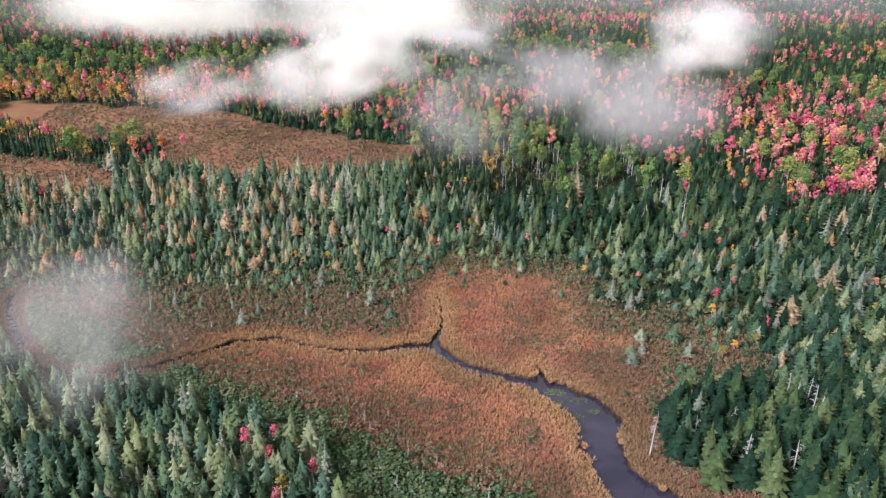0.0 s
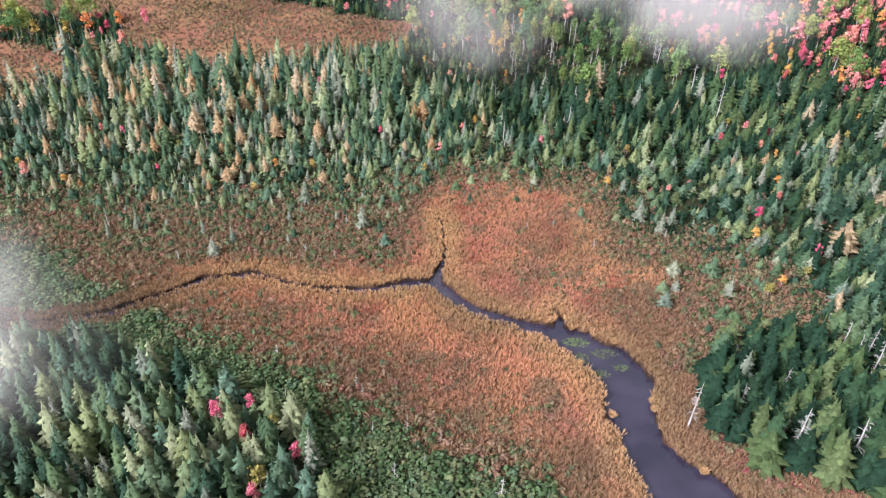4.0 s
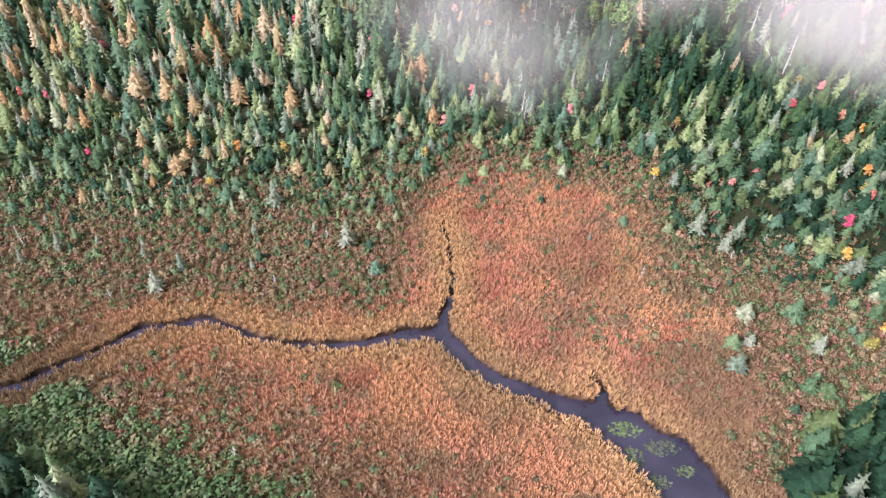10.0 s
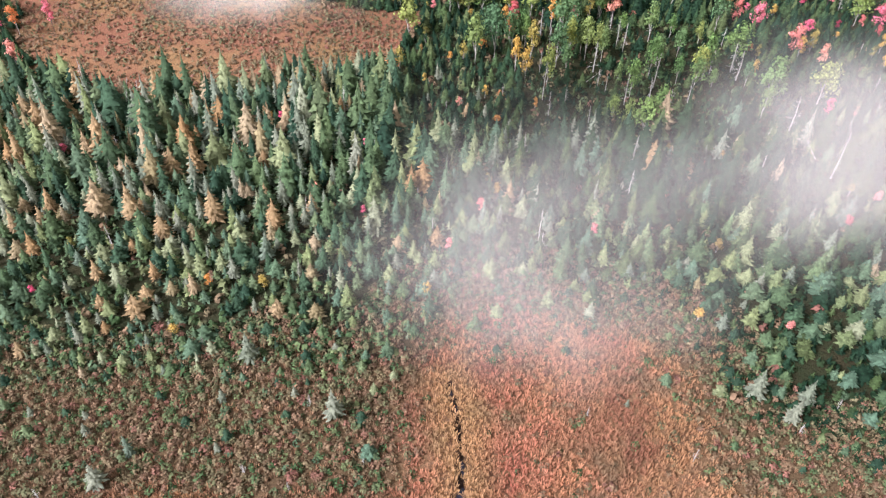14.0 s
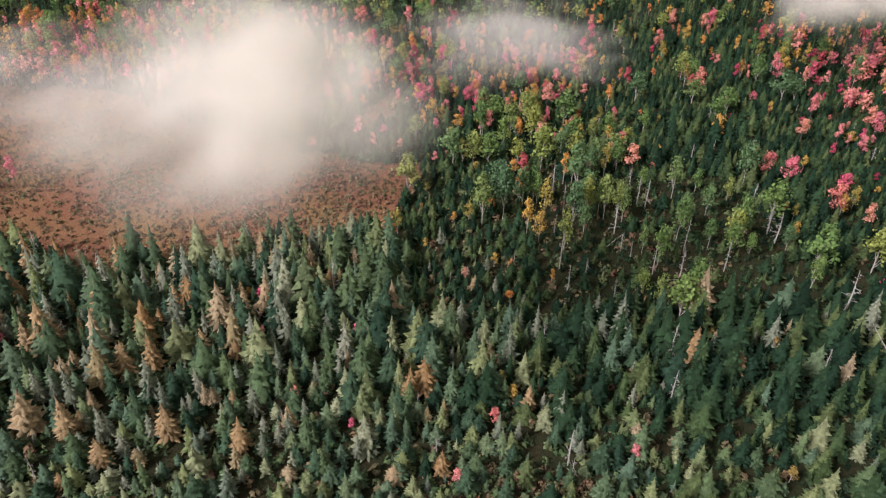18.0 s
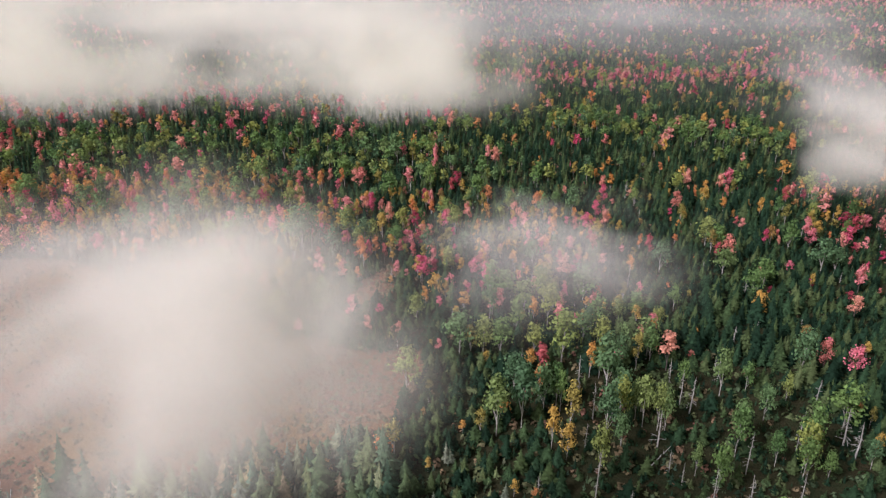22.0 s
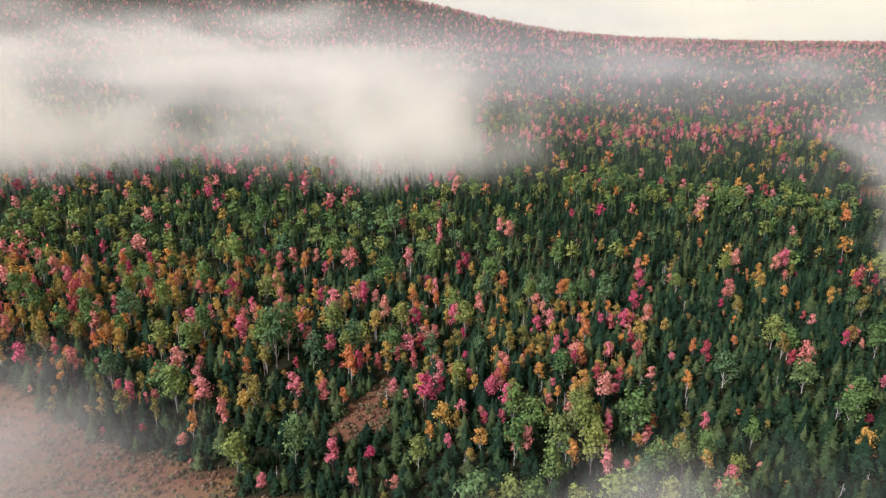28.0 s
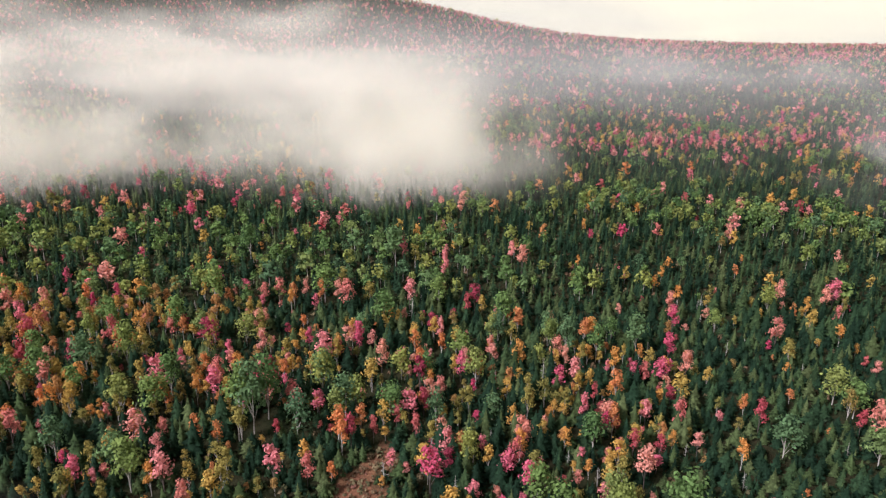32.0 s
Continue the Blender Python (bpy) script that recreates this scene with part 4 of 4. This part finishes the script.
def tussock(x, y, r):
    """An islet of sedge in the stream: a low peat mound with a mop of blades."""
    e = tagged(new("sedge_tussock"), "small golden sedge tussock standing out of the dark stream", "tussock", "tussocks in the stream")
    e.location = (x, y, -.42)
    s = Shape()
    ring = [(r * .8 * math.cos(k * .7) * pr.uniform(.8, 1.1), r * .8 * math.sin(k * .7) * pr.uniform(.8, 1.1), -.3) for k in range(9)]
    crest = [(px * .75, py * .75, .22) for px, py, _ in ring]
    s.add(ring + crest + [(0, 0, .3)], [t for k in range(9) for t in ((k, (k + 1) % 9, 9 + k), ((k + 1) % 9, 9 + (k + 1) % 9, 9 + k), (9 + k, 9 + (k + 1) % 9, 18))])
    new("root_mound", s.mesh("root_mound", 0, PEAT)).parent = e
    b = Shape()
    for k in range(int(10 + 16 * r)):
        t = tuft(pr, 9)
        a, q, h = pr.uniform(0, 6.28), r * .75 * math.sqrt(pr.random()), pr.uniform(.45, .8)
        b.add([(q * math.cos(a) + vx * h, q * math.sin(a) + vy * h, .2 + vz * h) for vx, vy, vz in t.v], t.f)
    v, f, _ = b.arrays()
    new("sedge_mop", tri_mesh("sedge_mop", v, f, [SEDGE], tint=np.full(len(v), pr.uniform(.3, .8)), gold=np.full(len(v), .9), brown=np.zeros(len(v)))).parent = e


for x, y, r in ((30.2, 90.8, .8), (30.0, 89.4, .6), (30.7, 92, .7), (23.7, 88.4, .6), (27, 103.2, .6), (33.6, 79.2, .6), (20.8, 106.4, .5)):
    tussock(x, y, r)


def weed_patch(x, y, rx, ry, count):
    """A raft of pondweed: many thin floating leaves just over the water."""
    b = Shape()
    for k in range(count):
        a, q = pr.uniform(0, 6.28), math.sqrt(pr.random()) * pr.uniform(.6, 1)
        cx, cy, h, sp, zz = q * rx * math.cos(a), q * ry * math.sin(a), pr.uniform(.10, .26), pr.uniform(0, 6.28), pr.uniform(.008, .03)
        b.add([(cx + h * math.cos(sp + d) * w, cy + h * math.sin(sp + d) * w, zz) for d, w in ((0, 1), (1.3, .55), (3.14, 1), (4.5, .55))], [(0, 1, 2), (0, 2, 3)])
    ob = new("pondweed_raft", b.mesh("pondweed_raft", 0, WEED))
    ob.location = (x, y, -.42)
    tagged(ob, "raft of green pondweed floating on the dark water", "pondweed", "weed on the stream")


for x, y, rx, ry, count in ((21, 103.4, 2.4, 1.2, 150), (25, 101, 2.4, 1.4, 130), (21.4, 99.6, 1.6, 1.6, 130), (23.6, 96.6, 1.6, 1.2, 110), (27, 98, 1.4, 1, 60)):
    weed_patch(x, y, rx, ry, count)


def fallen_log(x, y, length, turn, lean, girth=.075):
    """A dead trunk on or over the ground, with broken branch stubs."""
    e = tagged(new("fallen_log"), "grey barkless dead trunk lying against the undergrowth", "log", "fallen trunks")
    e.location, e.rotation_euler = (x, y, float(height(x, y)) + .25), (0, radians(90 - lean), radians(turn))
    s = Shape()
    s.stick((0, 0, 0), (0.05, .04, length * .5), girth, girth * .8, 6)
    s.stick((.05, .04, length * .5), (0, 0, length), girth * .8, girth * .4, 6)
    new("trunk", s.mesh("trunk", 1, DEAD_WOOD)).parent = e
    for k in range(7):
        b = Shape()
        z, a = length * (.3 + .09 * k), pr.uniform(0, 6.28)
        b.stick((0, 0, z), (.6 * math.cos(a), .6 * math.sin(a), z + .3), girth * .3, girth * .12, 4)
        new("branch_stub", b.mesh("branch_stub", 1, DEAD_WOOD)).parent = e


for x, y, length, turn, lean in ((-30, 198, 8, 150, 25), (-62, 205, 8, 100, 55), (-66, 208, 7, 80, 60), (45, 212, 6, 200, 10), (70, 190, 7, 120, 40), (30, 221, 6, 40, 12)):
    fallen_log(x, y, length, turn, lean)

X, Y = lattice(37, 52, 74, 88, .8)
ok = (bank_distance(X, Y) > 2.5) & (np.abs(Y - (95 - .33 * X) + 1) < 2.4) & (rng.uniform(0, 1, X.size) < .8)
X, Y = X[ok], Y[ok]
t = rng.uniform(.4, .8, X.size)
CRIMSON = foliage("crimson_shrub_leaves", [(0, (.16, .035, .04)), (.5, (.22, .06, .06)), (1, (.18, .09, .05))], .2)
tagged(new("crimson_shrubs", planted("crimson_shrubs", BUSHES, X, Y, t, t * 1.2, [CRIMSON, BARK], rng)), "dark crimson low shrubs at the foot of the spruces", "shrubs", kind="stuff")

# ---- mist ----
def mist_bank(x, y, z, rx, ry, rz, mat, layers=22, steep=35.0):
    """A bank of mist: an ellipsoid of thin parallel veils, stacked along a slanting axis."""
    V, F = [], []
    seg = 28
    axis_in = Vector((0, -math.cos(radians(steep)) * ry, math.sin(radians(steep)) * rz)).normalized()
    e1 = axis_in.orthogonal().normalized()
    e2 = axis_in.cross(e1)
    for i in range(layers):
        u = -.95 + 1.9 * (i + .5) / layers
        r = math.sqrt(1 - u * u)
        n = len(V)
        V.append(axis_in * u)
        V += [axis_in * u + (e1 * math.cos(6.2832 * k / seg) + e2 * math.sin(6.2832 * k / seg)) * r for k in range(seg)]
        F += [(n, n + 1 + k, n + 1 + (k + 1) % seg) for k in range(seg)]
    ob = new("mist_bank", tri_mesh("mist_bank", [tuple(p) for p in V], F, [mat]))
    ob.location, ob.scale = (x, y, z), (rx, ry, rz)
    return tagged(ob, "bank of pale morning mist drifting over the trees", "mist", "mist over the valley", "stuff")


THICK = mist_material("thick_mist", .22, 2.1, .17, (.80, .77, .69))
TORN = mist_material("torn_mist", .075, 3.0, .30, (.80, .775, .71))
SOFT = mist_material("soft_mist", .080, 2.1, .20, (.74, .71, .66))
THIN = mist_material("thin_mist", .065, 1.9, .10, (.62, .585, .56))
VEIL = mist_material("veil_mist", .085, 1.9, .10, (.62, .585, .56))
FAR = mist_material("far_mist", .21, 2.3, .07, (.93, .905, .79))
HAZE = mist_material("haze", .056, 2.2, -.1, (.80, .79, .79))
# over the clearing and its southern edge
mist_bank(-26, 178, 47, 27, 24, 17, THICK, 28)
mist_bank(7, 193, 50, 21, 9, 8, TORN)
mist_bank(-52, 229, 31, 27, 20, 14, SOFT, 15)
mist_bank(-90, 250, 25, 33, 24, 15, SOFT)
# low on the wood to the north-east
mist_bank(112, 305, 36, 32, 30, 24, THICK)
mist_bank(158, 412, 36, 50, 44, 28, SOFT)
# torn veils between the camera and the bog wood
mist_bank(3, 182, 52, 17, 12, 6, THIN, 12)
mist_bank(18, 112, 55, 14, 8, 10, THIN)
mist_bank(31, 110, 52, 21, 10, 12, VEIL, 22)
mist_bank(3, 109, 50, 15, 8, 13, THIN, 14)
mist_bank(-41, 66, 34, 17, 12, 15, SOFT, 12)
# far banks along the foot of the hill
mist_bank(-182, 458, 25, 112, 66, 74, FAR, 22, 12)
mist_bank(-30, 460, 20, 98, 64, 68, FAR, 22, 12)
mist_bank(-120, 620, 58, 180, 70, 50, FAR, 18, 12)
mist_bank(200, 860, 46, 130, 70, 36, TORN, 14, 10)
mist_bank(385, 870, 48, 90, 60, 34, TORN, 14, 10)
mist_bank(-500, 800, 80, 260, 120, 95, FAR, 18, 10)
mist_bank(0, 760, 60, 800, 380, 75, HAZE, 12, 10)
mist_bank(0, 640, 36, 700, 290, 64, HAZE, 14, 10)
